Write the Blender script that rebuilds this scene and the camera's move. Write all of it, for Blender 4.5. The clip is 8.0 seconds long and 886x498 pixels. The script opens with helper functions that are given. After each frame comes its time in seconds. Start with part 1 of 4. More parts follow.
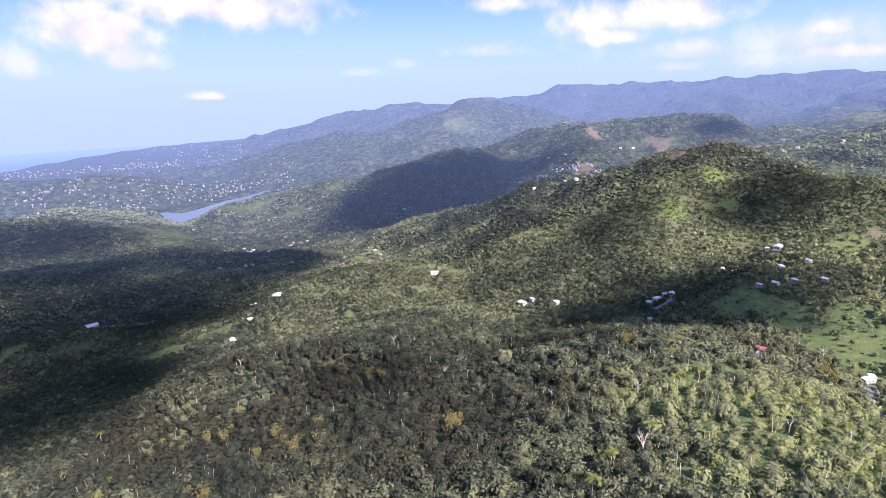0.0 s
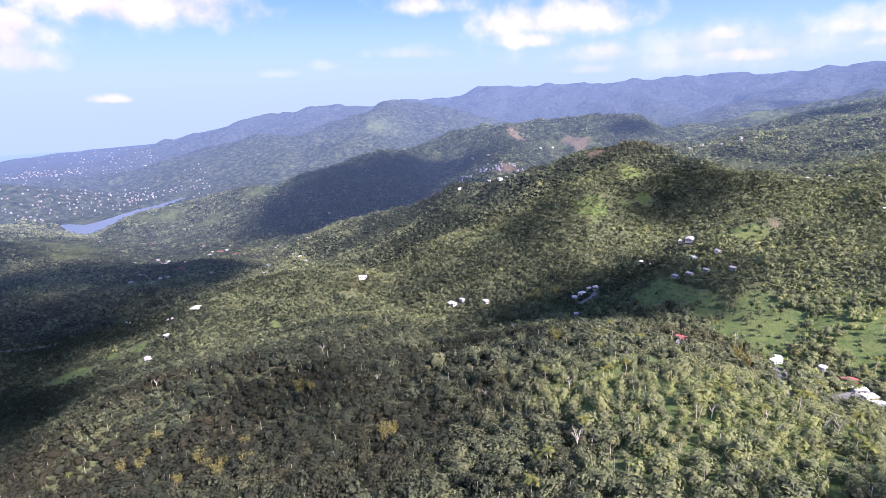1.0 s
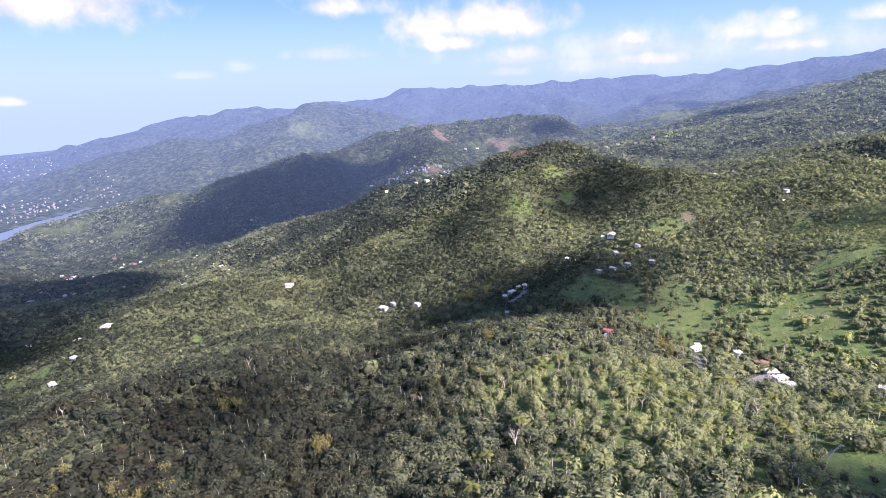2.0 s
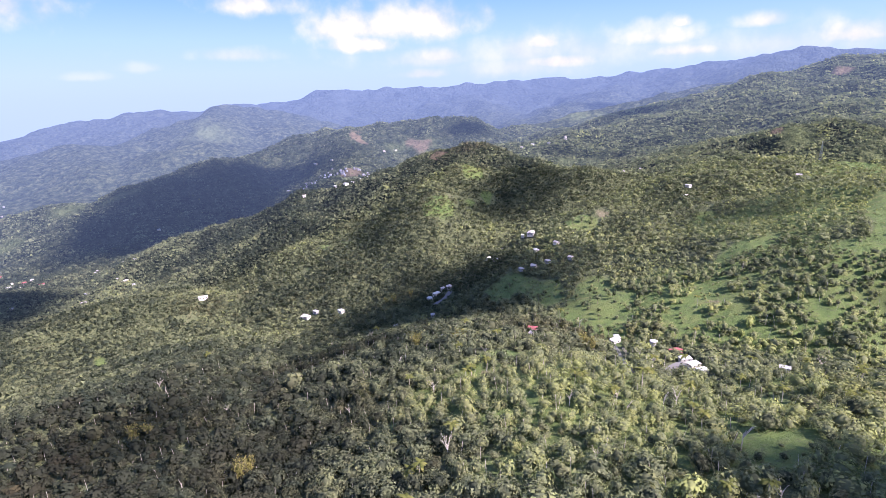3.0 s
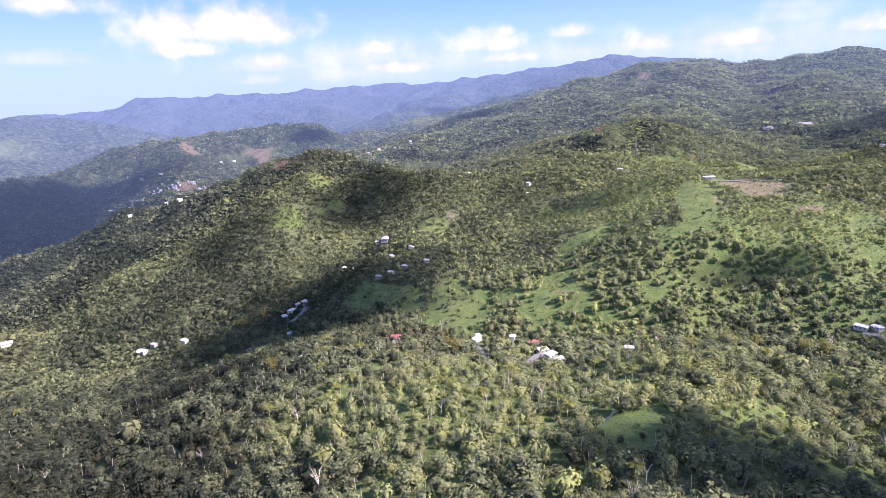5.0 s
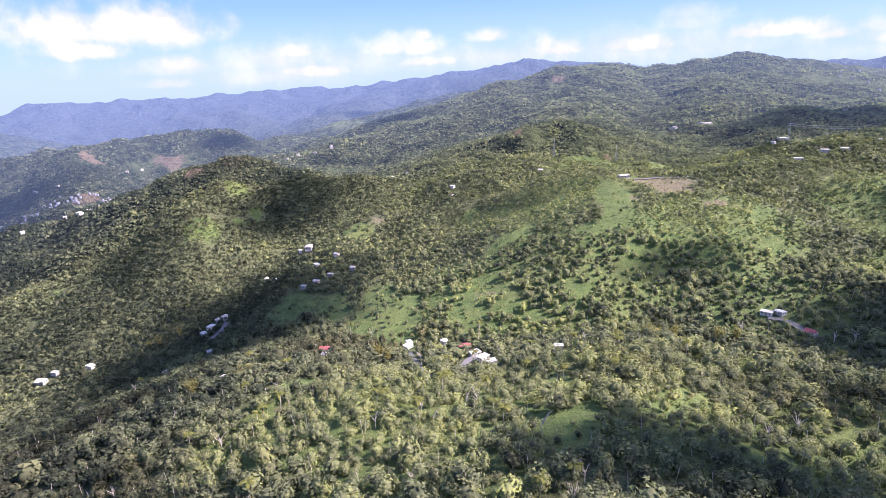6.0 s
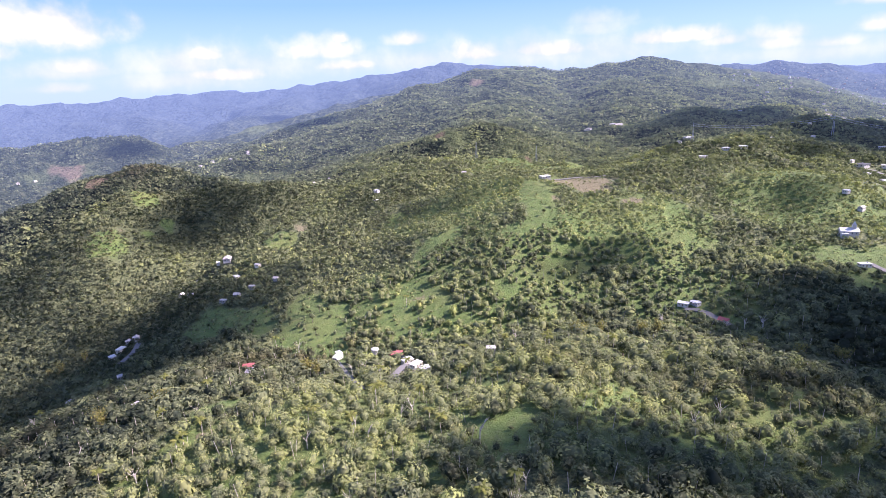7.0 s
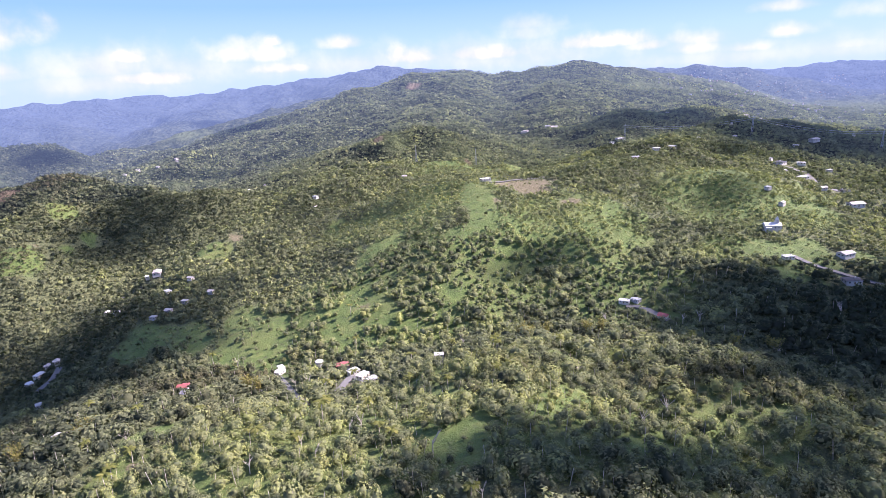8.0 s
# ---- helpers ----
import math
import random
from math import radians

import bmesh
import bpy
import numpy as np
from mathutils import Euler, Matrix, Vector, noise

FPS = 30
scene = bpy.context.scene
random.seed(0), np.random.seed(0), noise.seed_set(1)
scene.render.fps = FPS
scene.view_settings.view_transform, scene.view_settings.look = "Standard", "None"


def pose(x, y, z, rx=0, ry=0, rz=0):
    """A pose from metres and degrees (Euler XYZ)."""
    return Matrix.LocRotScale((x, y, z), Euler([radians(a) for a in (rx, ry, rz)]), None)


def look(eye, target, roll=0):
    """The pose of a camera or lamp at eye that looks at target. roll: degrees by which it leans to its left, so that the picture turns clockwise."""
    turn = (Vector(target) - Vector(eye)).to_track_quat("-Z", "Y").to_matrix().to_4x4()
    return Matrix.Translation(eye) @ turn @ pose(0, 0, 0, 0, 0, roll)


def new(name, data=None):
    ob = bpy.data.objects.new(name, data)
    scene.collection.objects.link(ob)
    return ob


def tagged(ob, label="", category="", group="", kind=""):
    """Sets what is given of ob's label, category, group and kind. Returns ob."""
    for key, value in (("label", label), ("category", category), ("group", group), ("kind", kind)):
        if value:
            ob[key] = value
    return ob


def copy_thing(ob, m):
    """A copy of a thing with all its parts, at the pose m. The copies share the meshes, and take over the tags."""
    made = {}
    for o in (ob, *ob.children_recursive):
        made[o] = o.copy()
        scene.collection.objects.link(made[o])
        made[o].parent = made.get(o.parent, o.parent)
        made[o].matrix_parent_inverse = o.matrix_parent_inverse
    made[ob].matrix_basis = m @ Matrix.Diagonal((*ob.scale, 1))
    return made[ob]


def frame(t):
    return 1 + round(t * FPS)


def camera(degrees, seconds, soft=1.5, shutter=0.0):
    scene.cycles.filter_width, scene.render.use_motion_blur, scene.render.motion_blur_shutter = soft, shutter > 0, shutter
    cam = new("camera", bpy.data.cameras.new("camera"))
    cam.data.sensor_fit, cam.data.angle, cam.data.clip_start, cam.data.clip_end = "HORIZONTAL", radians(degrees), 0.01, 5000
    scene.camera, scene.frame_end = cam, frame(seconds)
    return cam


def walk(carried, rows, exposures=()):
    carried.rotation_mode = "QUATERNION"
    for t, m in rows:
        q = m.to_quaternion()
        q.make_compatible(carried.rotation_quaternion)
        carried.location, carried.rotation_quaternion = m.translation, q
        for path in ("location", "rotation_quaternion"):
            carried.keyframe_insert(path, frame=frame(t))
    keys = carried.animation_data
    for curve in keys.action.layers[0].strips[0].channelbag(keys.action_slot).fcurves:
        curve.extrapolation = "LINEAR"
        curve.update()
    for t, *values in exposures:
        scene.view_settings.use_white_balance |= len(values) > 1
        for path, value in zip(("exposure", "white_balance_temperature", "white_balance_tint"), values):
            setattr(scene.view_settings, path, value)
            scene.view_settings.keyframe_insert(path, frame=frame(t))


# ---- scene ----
cam = camera(76.0, 8.0, soft=0.6)
# seconds, place, turn
ROWS = [
    (0.0, 0.00, 0.00, 400.00, 74.29, 1.42, -0.40),
    (0.5, -0.11, 2.90, 399.69, 74.29, 1.44, -4.14),
    (1.0, -0.07, 5.76, 399.39, 74.27, 1.51, -8.01),
    (1.5, 0.13, 8.58, 399.11, 74.27, 1.55, -11.67),
    (3.0, 1.64, 16.76, 398.34, 74.23, 1.57, -23.62),
    (3.5, 2.46, 19.40, 398.12, 74.24, 1.63, -27.72),
    (4.0, 3.43, 21.99, 397.91, 74.26, 1.77, -31.35),
    (4.5, 4.56, 24.55, 397.71, 74.27, 1.88, -35.12),
    (6.0, 8.86, 31.94, 397.21, 74.35, 2.20, -46.86),
    (6.5, 10.61, 34.32, 397.07, 74.34, 2.29, -50.70),
    (7.0, 12.51, 36.65, 396.95, 74.37, 2.37, -54.68),
    (7.5, 14.57, 38.94, 396.84, 74.40, 2.48, -58.15),
    (8.0, 16.78, 41.18, 396.75, 74.44, 2.57, -60.86),
]
walk(cam, [(t, pose(x, y, z, rx, ry, rz)) for t, x, y, z, rx, ry, rz in ROWS], [(0.0, 1.62, 5880.0, 34.0), (4.0, 1.69, 5930.0, 36.0), (8.0, 1.75, 5990.0, 37.0)])

# ---- sky, sun, exposure ----
SUN_BEARING, SUN_HEIGHT = 140.0, 40.0
SUN_WAY = Vector((math.sin(radians(SUN_BEARING)) * math.cos(radians(SUN_HEIGHT)), math.cos(radians(SUN_BEARING)) * math.cos(radians(SUN_HEIGHT)), math.sin(radians(SUN_HEIGHT))))
sun = new("sun", bpy.data.lights.new("sun", "SUN"))
sun.data.energy, sun.data.angle, sun.data.color = 5.0, radians(0.5), (1.0, 0.93, 0.80)
sun.matrix_world = look((0, 0, 3000), Vector((0, 0, 3000)) - SUN_WAY)

# clouds of the visible sky: bearing, height in degrees, half width, half height, thickness
CLOUDS = [
    (53.7, 2.9, 30.1, 1.6, 0.3), (89.1, 1.8, 12.6, 1.1, 0.25), (-19.9, 7.5, 9.3, 2.4, 1), (-29.7, 5.3, 4.6, 2.7, 1), (-27.4, 3.1, 2.5, 1.2, 0.55),
    (6.7, 7.5, 3.8, 1.2, 0.8), (19.8, 5.8, 8.0, 2.0, 0.8), (16.5, 4.2, 3.0, 0.9, 0.85), (23.3, 3.0, 2.7, 0.8, 0.5), (33.3, 3.9, 1.5, 0.8, 0.7),
    (34.5, 2.1, 3.3, 0.7, 0.6), (30.7, 1.9, 6.1, 1.3, 0.3), (-21.6, -0.1, 1.2, 0.4, 0.8), (4.6, 3.4, 3.5, 0.7, 0.35), (-7.4, 1.7, 1.6, 0.4, 0.2),
]
CLOUDS += [
    (-3.0, 2.4, 1.6, 0.5, 0.2), (22.0, 1.4, 2.4, 0.5, 0.4), (-35.5, 2.9, 2.1, 1.7, 0.4), (30.8, 3.3, 6.4, 1.8, 0.4), (33.0, 4.1, 1.3, 0.6, 0.65),
    (34.6, 2.2, 3.7, 0.6, 0.65), (22.7, 2.7, 4.3, 0.9, 0.35), (43.8, 4.0, 4.7, 1.4, 0.6), (45.3, 5.0, 1.0, 0.6, 0.8), (45.9, 2.7, 4.9, 0.7, 0.6),
]
CLOUDS += [
    (51.3, 4.7, 2.5, 0.8, 0.6), (57.8, 3.2, 3.6, 1.1, 0.7), (63.1, 3.3, 2.1, 0.7, 0.5), (59.2, 3.1, 2.9, 0.7, 0.55), (68.8, 4.9, 2.4, 1.0, 0.3),
    (65.7, 3.2, 3.8, 0.8, 0.6), (76.2, 3.7, 4.1, 0.8, 0.75), (83.6, 2.7, 3.0, 0.9, 0.5), (80.0, 3.1, 2.4, 0.6, 0.5), (84.0, 3.3, 3.0, 0.8, 0.5),
    (87.8, 2.4, 3.0, 0.7, 0.45), (90.9, 3.5, 2.2, 0.8, 0.65), (90.4, 5.4, 2.6, 0.6, 0.45), (95.3, 2.1, 2.2, 0.5, 0.3), (68.9, 5.6, 2.4, 0.8, 0.3),
    (96.0, 4.6, 2.1, 0.8, 0.35),
]
world = bpy.data.worlds.new("sky")
scene.world = world
world.use_nodes = True


class Nodes:
    """A short hand for node trees."""

    def __init__(self, tree):
        self.tree = tree
        tree.nodes.clear()

    def put(self, socket, value):
        if isinstance(value, bpy.types.NodeSocket):
            self.tree.links.new(value, socket)
        else:
            socket.default_value = value

    def math(self, op, a, b=0.0, c=0.0, clamp=False):
        n = self.tree.nodes.new("ShaderNodeMath")
        n.operation, n.use_clamp = op, clamp
        for s, v in zip(n.inputs, (a, b, c)):
            self.put(s, v)
        return n.outputs[0]

    def mix(self, k, a, b, blend="MIX"):
        n = self.tree.nodes.new("ShaderNodeMix")
        n.data_type, n.blend_type = "RGBA", blend
        self.put(n.inputs[0], k)
        self.put(n.inputs[6], a)
        self.put(n.inputs[7], b)
        return n.outputs[2]

    def noise(self, vector, scale, detail=4.0, rough=0.55):
        n = self.tree.nodes.new("ShaderNodeTexNoise")
        self.put(n.inputs["Vector"], vector)
        for key, v in (("Scale", scale), ("Detail", detail), ("Roughness", rough)):
            self.put(n.inputs[key], v)
        return n.outputs[0]

    def band(self, v, low, high, a=0.0, b=1.0):
        n = self.tree.nodes.new("ShaderNodeMapRange")
        n.interpolation_type = "SMOOTHSTEP"
        for s, x in zip(n.inputs, (v, low, high, a, b)):
            self.put(s, x)
        return n.outputs[0]

    def ramp(self, v, *stops):
        n = self.tree.nodes.new("ShaderNodeValToRGB")
        self.put(n.inputs[0], v)
        while len(n.color_ramp.elements) < len(stops):
            n.color_ramp.elements.new(0.5)
        for e, (at, colour) in zip(n.color_ramp.elements, stops):
            e.position, e.color = at, (*colour, 1)
        return n.outputs[0]


def build_sky():
    s = Nodes(world.node_tree)
    sky = s.tree.nodes.new("ShaderNodeTexSky")
    sky.sky_type, sky.sun_disc = "NISHITA", False
    sky.sun_elevation, sky.sun_rotation = radians(SUN_HEIGHT), radians(SUN_BEARING)
    sky.altitude, sky.air_density, sky.dust_density, sky.ozone_density = 400, 1.0, 0.6, 1.5
    way = s.tree.nodes.new("ShaderNodeTexCoord").outputs["Generated"]
    xyz = s.tree.nodes.new("ShaderNodeSeparateXYZ")
    s.put(xyz.inputs[0], way)
    b = s.math("MULTIPLY", s.math("ARCTAN2", xyz.outputs[0], xyz.outputs[1]), 57.2958)
    h = s.math("MULTIPLY", s.math("ARCSINE", xyz.outputs[2]), 57.2958)
    # humid air: pale over the horizon, blue above
    air = s.ramp(s.band(h, -4.0, 26.0), (0.0, (0.57, 0.78, 1.0)), (0.10, (0.58, 0.82, 1.0)), (0.20, (0.50, 0.79, 1.0)), (0.35, (0.32, 0.63, 1.0)), (1.0, (0.35, 0.57, 0.98)))
    colour = s.mix(0.94, sky.outputs[0], s.mix(1.0, air, (7.8, 7.8, 8.6, 1), "MULTIPLY"))
    puff = s.noise(way, 26.0, 5.0, 0.5)
    big = s.noise(way, 7.0, 3.0, 0.5)
    bend = s.math("ADD", s.math("MULTIPLY", s.math("SUBTRACT", puff, 0.5), 1.9), s.math("MULTIPLY", s.math("SUBTRACT", big, 0.5), 1.8))
    mask = 0.0
    for cb, ch, w, t, thick in CLOUDS:
        u = s.math("DIVIDE", s.math("SUBTRACT", b, cb), w)
        v = s.math("DIVIDE", s.math("SUBTRACT", h, ch), t)
        v = s.math("MULTIPLY", v, s.band(v, -0.6, 0.0, 1.5, 1.0))
        r = s.math("SQRT", s.math("ADD", s.math("MULTIPLY", u, u), s.math("MULTIPLY", v, v)))
        one = s.math("MULTIPLY", s.band(s.math("ADD", s.math("SUBTRACT", 1.0, r), bend), -0.45, 1.05), thick)
        mask = s.math("MAXIMUM", mask, one)
    shade = s.band(s.noise(way, 13.0, 5.0), 0.35, 0.65)
    white = s.mix(shade, (8.0, 7.6, 9.9, 1), (10.8, 9.9, 10.8, 1))
    colour = s.mix(mask, colour, white)
    back = s.tree.nodes.new("ShaderNodeBackground")
    s.put(back.inputs[0], colour)
    s.put(back.inputs[1], 0.0415)
    out = s.tree.nodes.new("ShaderNodeOutputWorld")
    s.tree.links.new(back.outputs[0], out.inputs[0])


build_sky()


# ---- materials ----
def material(name, build):
    m = bpy.data.materials.new(name)
    m.use_nodes = True
    s = Nodes(m.node_tree)
    out = s.tree.nodes.new("ShaderNodeOutputMaterial")
    s.tree.links.new(build(s), out.inputs[0])
    return m


def principled(s, colour, rough=0.8, bump=None, strength=0.3, distance=0.1, metal=0.0, glow=None, glow_strength=0.0, spec=0.3):
    n = s.tree.nodes.new("ShaderNodeBsdfPrincipled")
    s.put(n.inputs["Base Color"], colour)
    s.put(n.inputs["Roughness"], rough)
    s.put(n.inputs["Metallic"], metal)
    s.put(n.inputs["Specular IOR Level"], spec)
    if glow is not None:
        s.put(n.inputs["Emission Color"], glow)
        s.put(n.inputs["Emission Strength"], glow_strength)
    if bump is not None:
        b = s.tree.nodes.new("ShaderNodeBump")
        s.put(b.inputs["Height"], bump)
        s.put(b.inputs["Strength"], strength)
        s.put(b.inputs["Distance"], distance)
        s.put(n.inputs["Normal"], b.outputs[0])
    return n.outputs[0]


def place_of(s):
    return s.tree.nodes.new("ShaderNodeNewGeometry").outputs["Position"]


def attribute(s, name):
    n = s.tree.nodes.new("ShaderNodeAttribute")
    n.attribute_name = name
    return n.outputs["Fac"]


def ground_build(s):
    p = place_of(s)
    fine, mid, wide = s.noise(p, 0.9, 5.0, 0.65), s.noise(p, 0.12, 4.0), s.noise(p, 0.018, 3.0)
    scrub = s.ramp(fine, (0.30, (0.034, 0.042, 0.022)), (0.52, (0.082, 0.094, 0.042)), (0.70, (0.140, 0.146, 0.062)))
    grass = s.ramp(mid, (0.32, (0.058, 0.098, 0.022)), (0.55, (0.098, 0.142, 0.034)), (0.72, (0.150, 0.165, 0.050)))
    tuft = s.noise(p, 0.33, 5.0, 0.7)
    grass = s.mix(s.band(tuft, 0.50, 0.66, 0.0, 0.75), grass, scrub)
    grass = s.mix(s.math("MULTIPLY", fine, 0.5), grass, (0.065, 0.085, 0.028, 1))
    soil = s.ramp(fine, (0.3, (0.075, 0.066, 0.036)), (0.7, (0.175, 0.150, 0.085)))
    meadow = s.band(s.math("ADD", attribute(s, "meadow"), s.math("MULTIPLY", s.math("SUBTRACT", fine, 0.5), 0.7)), 0.35, 0.6)
    bare = s.band(s.math("ADD", attribute(s, "bare"), s.math("ADD", s.math("MULTIPLY", s.math("SUBTRACT", mid, 0.5), 1.3), s.math("SUBTRACT", fine, 0.5))), 0.40, 0.75)
    grass = s.mix(s.band(wide, 0.45, 0.7, 0.0, 0.4), grass, (0.115, 0.115, 0.040, 1))
    colour = s.mix(meadow, scrub, grass)
    colour = s.mix(bare, colour, soil)
    return principled(s, colour, 0.95, s.math("ADD", fine, s.math("MULTIPLY", mid, 2.0)), 0.7, 1.2)


GROUND = material("ground", ground_build)


def painted_haze(s, far):
    """How much haze is painted onto a place of the far backdrop: none at its near edge."""
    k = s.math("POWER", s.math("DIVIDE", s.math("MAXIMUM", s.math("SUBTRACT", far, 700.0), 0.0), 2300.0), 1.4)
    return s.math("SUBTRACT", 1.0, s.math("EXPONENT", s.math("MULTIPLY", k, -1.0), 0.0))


def hazed_distance_build(s):
    """Far hills as a backdrop: wooded slopes with haze painted in, a blue-grey tint and blue emission growing with
    distance.
    """
    p = place_of(s)
    fine, mid, wide = s.noise(p, 0.055, 6.0, 0.7), s.noise(p, 0.008, 5.0, 0.6), s.noise(p, 0.002, 3.0)
    woods = s.ramp(fine, (0.36, (0.010, 0.016, 0.012)), (0.50, (0.038, 0.048, 0.026)), (0.64, (0.090, 0.098, 0.052)))
    field = s.mix(s.band(mid, 0.60, 0.72, 0.0, 0.4), woods, (0.15, 0.16, 0.07, 1))
    field = s.mix(s.math("MULTIPLY", attribute(s, "meadow"), 0.45), field, (0.14, 0.165, 0.07, 1))
    field = s.mix(s.band(s.math("ADD", attribute(s, "bare"), s.math("SUBTRACT", fine, 0.5)), 0.3, 0.8), field, (0.155, 0.120, 0.078, 1))
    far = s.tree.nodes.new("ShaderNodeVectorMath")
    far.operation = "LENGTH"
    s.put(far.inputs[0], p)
    air = painted_haze(s, far.outputs["Value"])
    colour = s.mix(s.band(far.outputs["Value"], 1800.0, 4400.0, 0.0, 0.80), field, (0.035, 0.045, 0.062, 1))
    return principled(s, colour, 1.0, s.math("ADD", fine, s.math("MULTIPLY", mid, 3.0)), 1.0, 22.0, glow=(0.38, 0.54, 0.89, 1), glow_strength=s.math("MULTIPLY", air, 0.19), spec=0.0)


HAZED_DISTANCE = material("distance", hazed_distance_build)


def leaf_build(low, middle, high, hazy=False):
    def build(s):
        p = place_of(s)
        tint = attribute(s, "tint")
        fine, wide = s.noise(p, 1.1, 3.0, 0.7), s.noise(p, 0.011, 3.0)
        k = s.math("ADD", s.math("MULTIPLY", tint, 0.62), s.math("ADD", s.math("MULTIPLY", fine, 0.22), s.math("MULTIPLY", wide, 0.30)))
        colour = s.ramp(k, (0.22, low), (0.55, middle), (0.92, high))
        olive = s.ramp(k, (0.25, (0.046, 0.041, 0.028)), (0.60, (0.122, 0.104, 0.056)), (0.95, (0.270, 0.220, 0.105)))
        colour = s.mix(attribute(s, "dry"), colour, olive)
        n = s.tree.nodes.new("ShaderNodeBsdfDiffuse")
        s.put(n.inputs[0], colour)
        t = s.tree.nodes.new("ShaderNodeBsdfTranslucent")
        s.put(t.inputs[0], s.mix(0.5, colour, (0.10, 0.14, 0.02, 1)))
        m = s.tree.nodes.new("ShaderNodeMixShader")
        s.put(m.inputs[0], 0.40)
        s.tree.links.new(n.outputs[0], m.inputs[1])
        s.tree.links.new(t.outputs[0], m.inputs[2])
        if not hazy:
            return m.outputs[0]
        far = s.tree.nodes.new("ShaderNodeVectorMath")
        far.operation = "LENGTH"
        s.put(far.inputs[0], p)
        # haze painted onto the far crowns: blue emission that grows with distance
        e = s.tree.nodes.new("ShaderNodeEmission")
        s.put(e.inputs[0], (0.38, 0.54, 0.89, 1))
        s.put(e.inputs[1], s.math("MULTIPLY", painted_haze(s, far.outputs["Value"]), 0.19))
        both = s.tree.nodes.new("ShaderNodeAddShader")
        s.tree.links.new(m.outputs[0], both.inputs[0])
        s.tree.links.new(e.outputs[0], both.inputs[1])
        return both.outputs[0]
    return build


GREENS = ((0.042, 0.052, 0.038), (0.190, 0.206, 0.112), (0.345, 0.372, 0.125))
LEAVES = material("leaves", leaf_build(*GREENS))
HAZED_LEAVES = material("hazed_leaves", leaf_build(*GREENS, hazy=True))

# ---- land: bearings in degrees (0 = +y, clockwise), distances and heights in metres ----
def polar(b, d):
    return d * math.sin(radians(b)), d * math.cos(radians(b))


def ss(a, b, v):
    k = np.clip((v - a) / (b - a), 0, 1)
    return k * k * (3 - 2 * k)


RIDGES = []


def ridge(slope, width, *crest):
    """A ridge: the slope of its flanks, the width of its rounded crest, then bearing, distance and height along the crest."""
    RIDGES.append((slope, width, *crest))


# the spur under the camera and its crest line
ridge(0.5, 18, (-38.2, 330, 197), (-32.7, 385, 176), (-27.7, 420, 183), (-23.1, 420, 198), (-18.6, 420, 206), (-13.9, 410, 210), (-9.2, 400, 206), (-4.4, 380, 200), (1.9, 350, 207), (6.9, 345, 221), (11.8, 335, 227), (18.8, 345, 230), (24.3, 330, 239), (27.8, 360, 236), (33, 385, 230), (37.4, 405, 222))
ridge(0.42, 40, (150, 60, 286), (60, 70, 292), (50, 150, 286), (36, 230, 268), (27, 285, 254))
ridge(0.38, 30, (60, 120, 288), (60, 200, 284), (62, 255, 277), (70.5, 275, 269), (75.9, 272, 273), (80.5, 262, 270), (84.7, 250, 269), (87.8, 238, 264), (90.8, 228, 260))
ridge(0.35, 30, (-15, 120, 262), (-6, 230, 226), (-4, 300, 220), (-6, 390, 216))
# flat shelf with the houses on the spur
ridge(0.3, 40, (36, 345, 236), (40, 395, 222), (45, 385, 224), (55, 405, 219), (62, 400, 218))
# spur with a row of houses over the valley
ridge(0.46, 16, (-18.6, 640, 161), (-15.6, 690, 165), (-10.9, 720, 169), (-5.7, 730, 168), (-0.9, 720, 160), (4.5, 680, 158), (9.9, 640, 159), (13.4, 630, 159))
ridge(0.4, 20, (-5.1, 730, 167), (-3.8, 850, 146), (-1.4, 960, 138))
# low wooded hills before the plain
ridge(0.3, 40, (-41.3, 1380, 168), (-38.5, 1360, 172), (-36.3, 1350, 169), (-34.4, 1310, 156), (-32.6, 1260, 139), (-29.6, 1200, 131))
ridge(0.32, 26, (-29.3, 1150, 128), (-25.2, 1120, 115), (-20.1, 1080, 111), (-16.4, 1060, 117), (-14.2, 1040, 113), (-11.5, 980, 105))
ridge(0.2, 30, (-42.2, 980, 158), (-39.4, 970, 154), (-33.6, 960, 137), (-27, 940, 121), (-22, 920, 118), (-18.9, 900, 108))
# main hill: its crest falls away to the town in the valley
ridge(0.5, 22, (-8.5, 930, 120), (-7, 1010, 121), (-4.9, 1060, 134), (-1.9, 1060, 156), (1, 1050, 172), (4.5, 1030, 189), (8.5, 1010, 207), (12.4, 990, 226), (15.6, 965, 245), (19.2, 930, 269), (22.2, 900, 292), (24.3, 885, 306), (25.9, 875, 312), (27.1, 865, 309), (29.3, 850, 302), (32, 830, 297), (36.9, 790, 289), (41.3, 800, 283))
ridge(0.5, 18, (27, 865, 306), (22, 720, 262), (19, 600, 205))
ridge(0.5, 18, (10, 1000, 233), (8, 850, 206), (9, 720, 176))
ridge(0.5, 18, (35.8, 800, 282), (33, 720, 232))
# shoulder with the bare patch
ridge(0.4, 22, (45.6, 850, 278), (42.9, 720, 265), (38.4, 640, 254), (35, 600, 239))
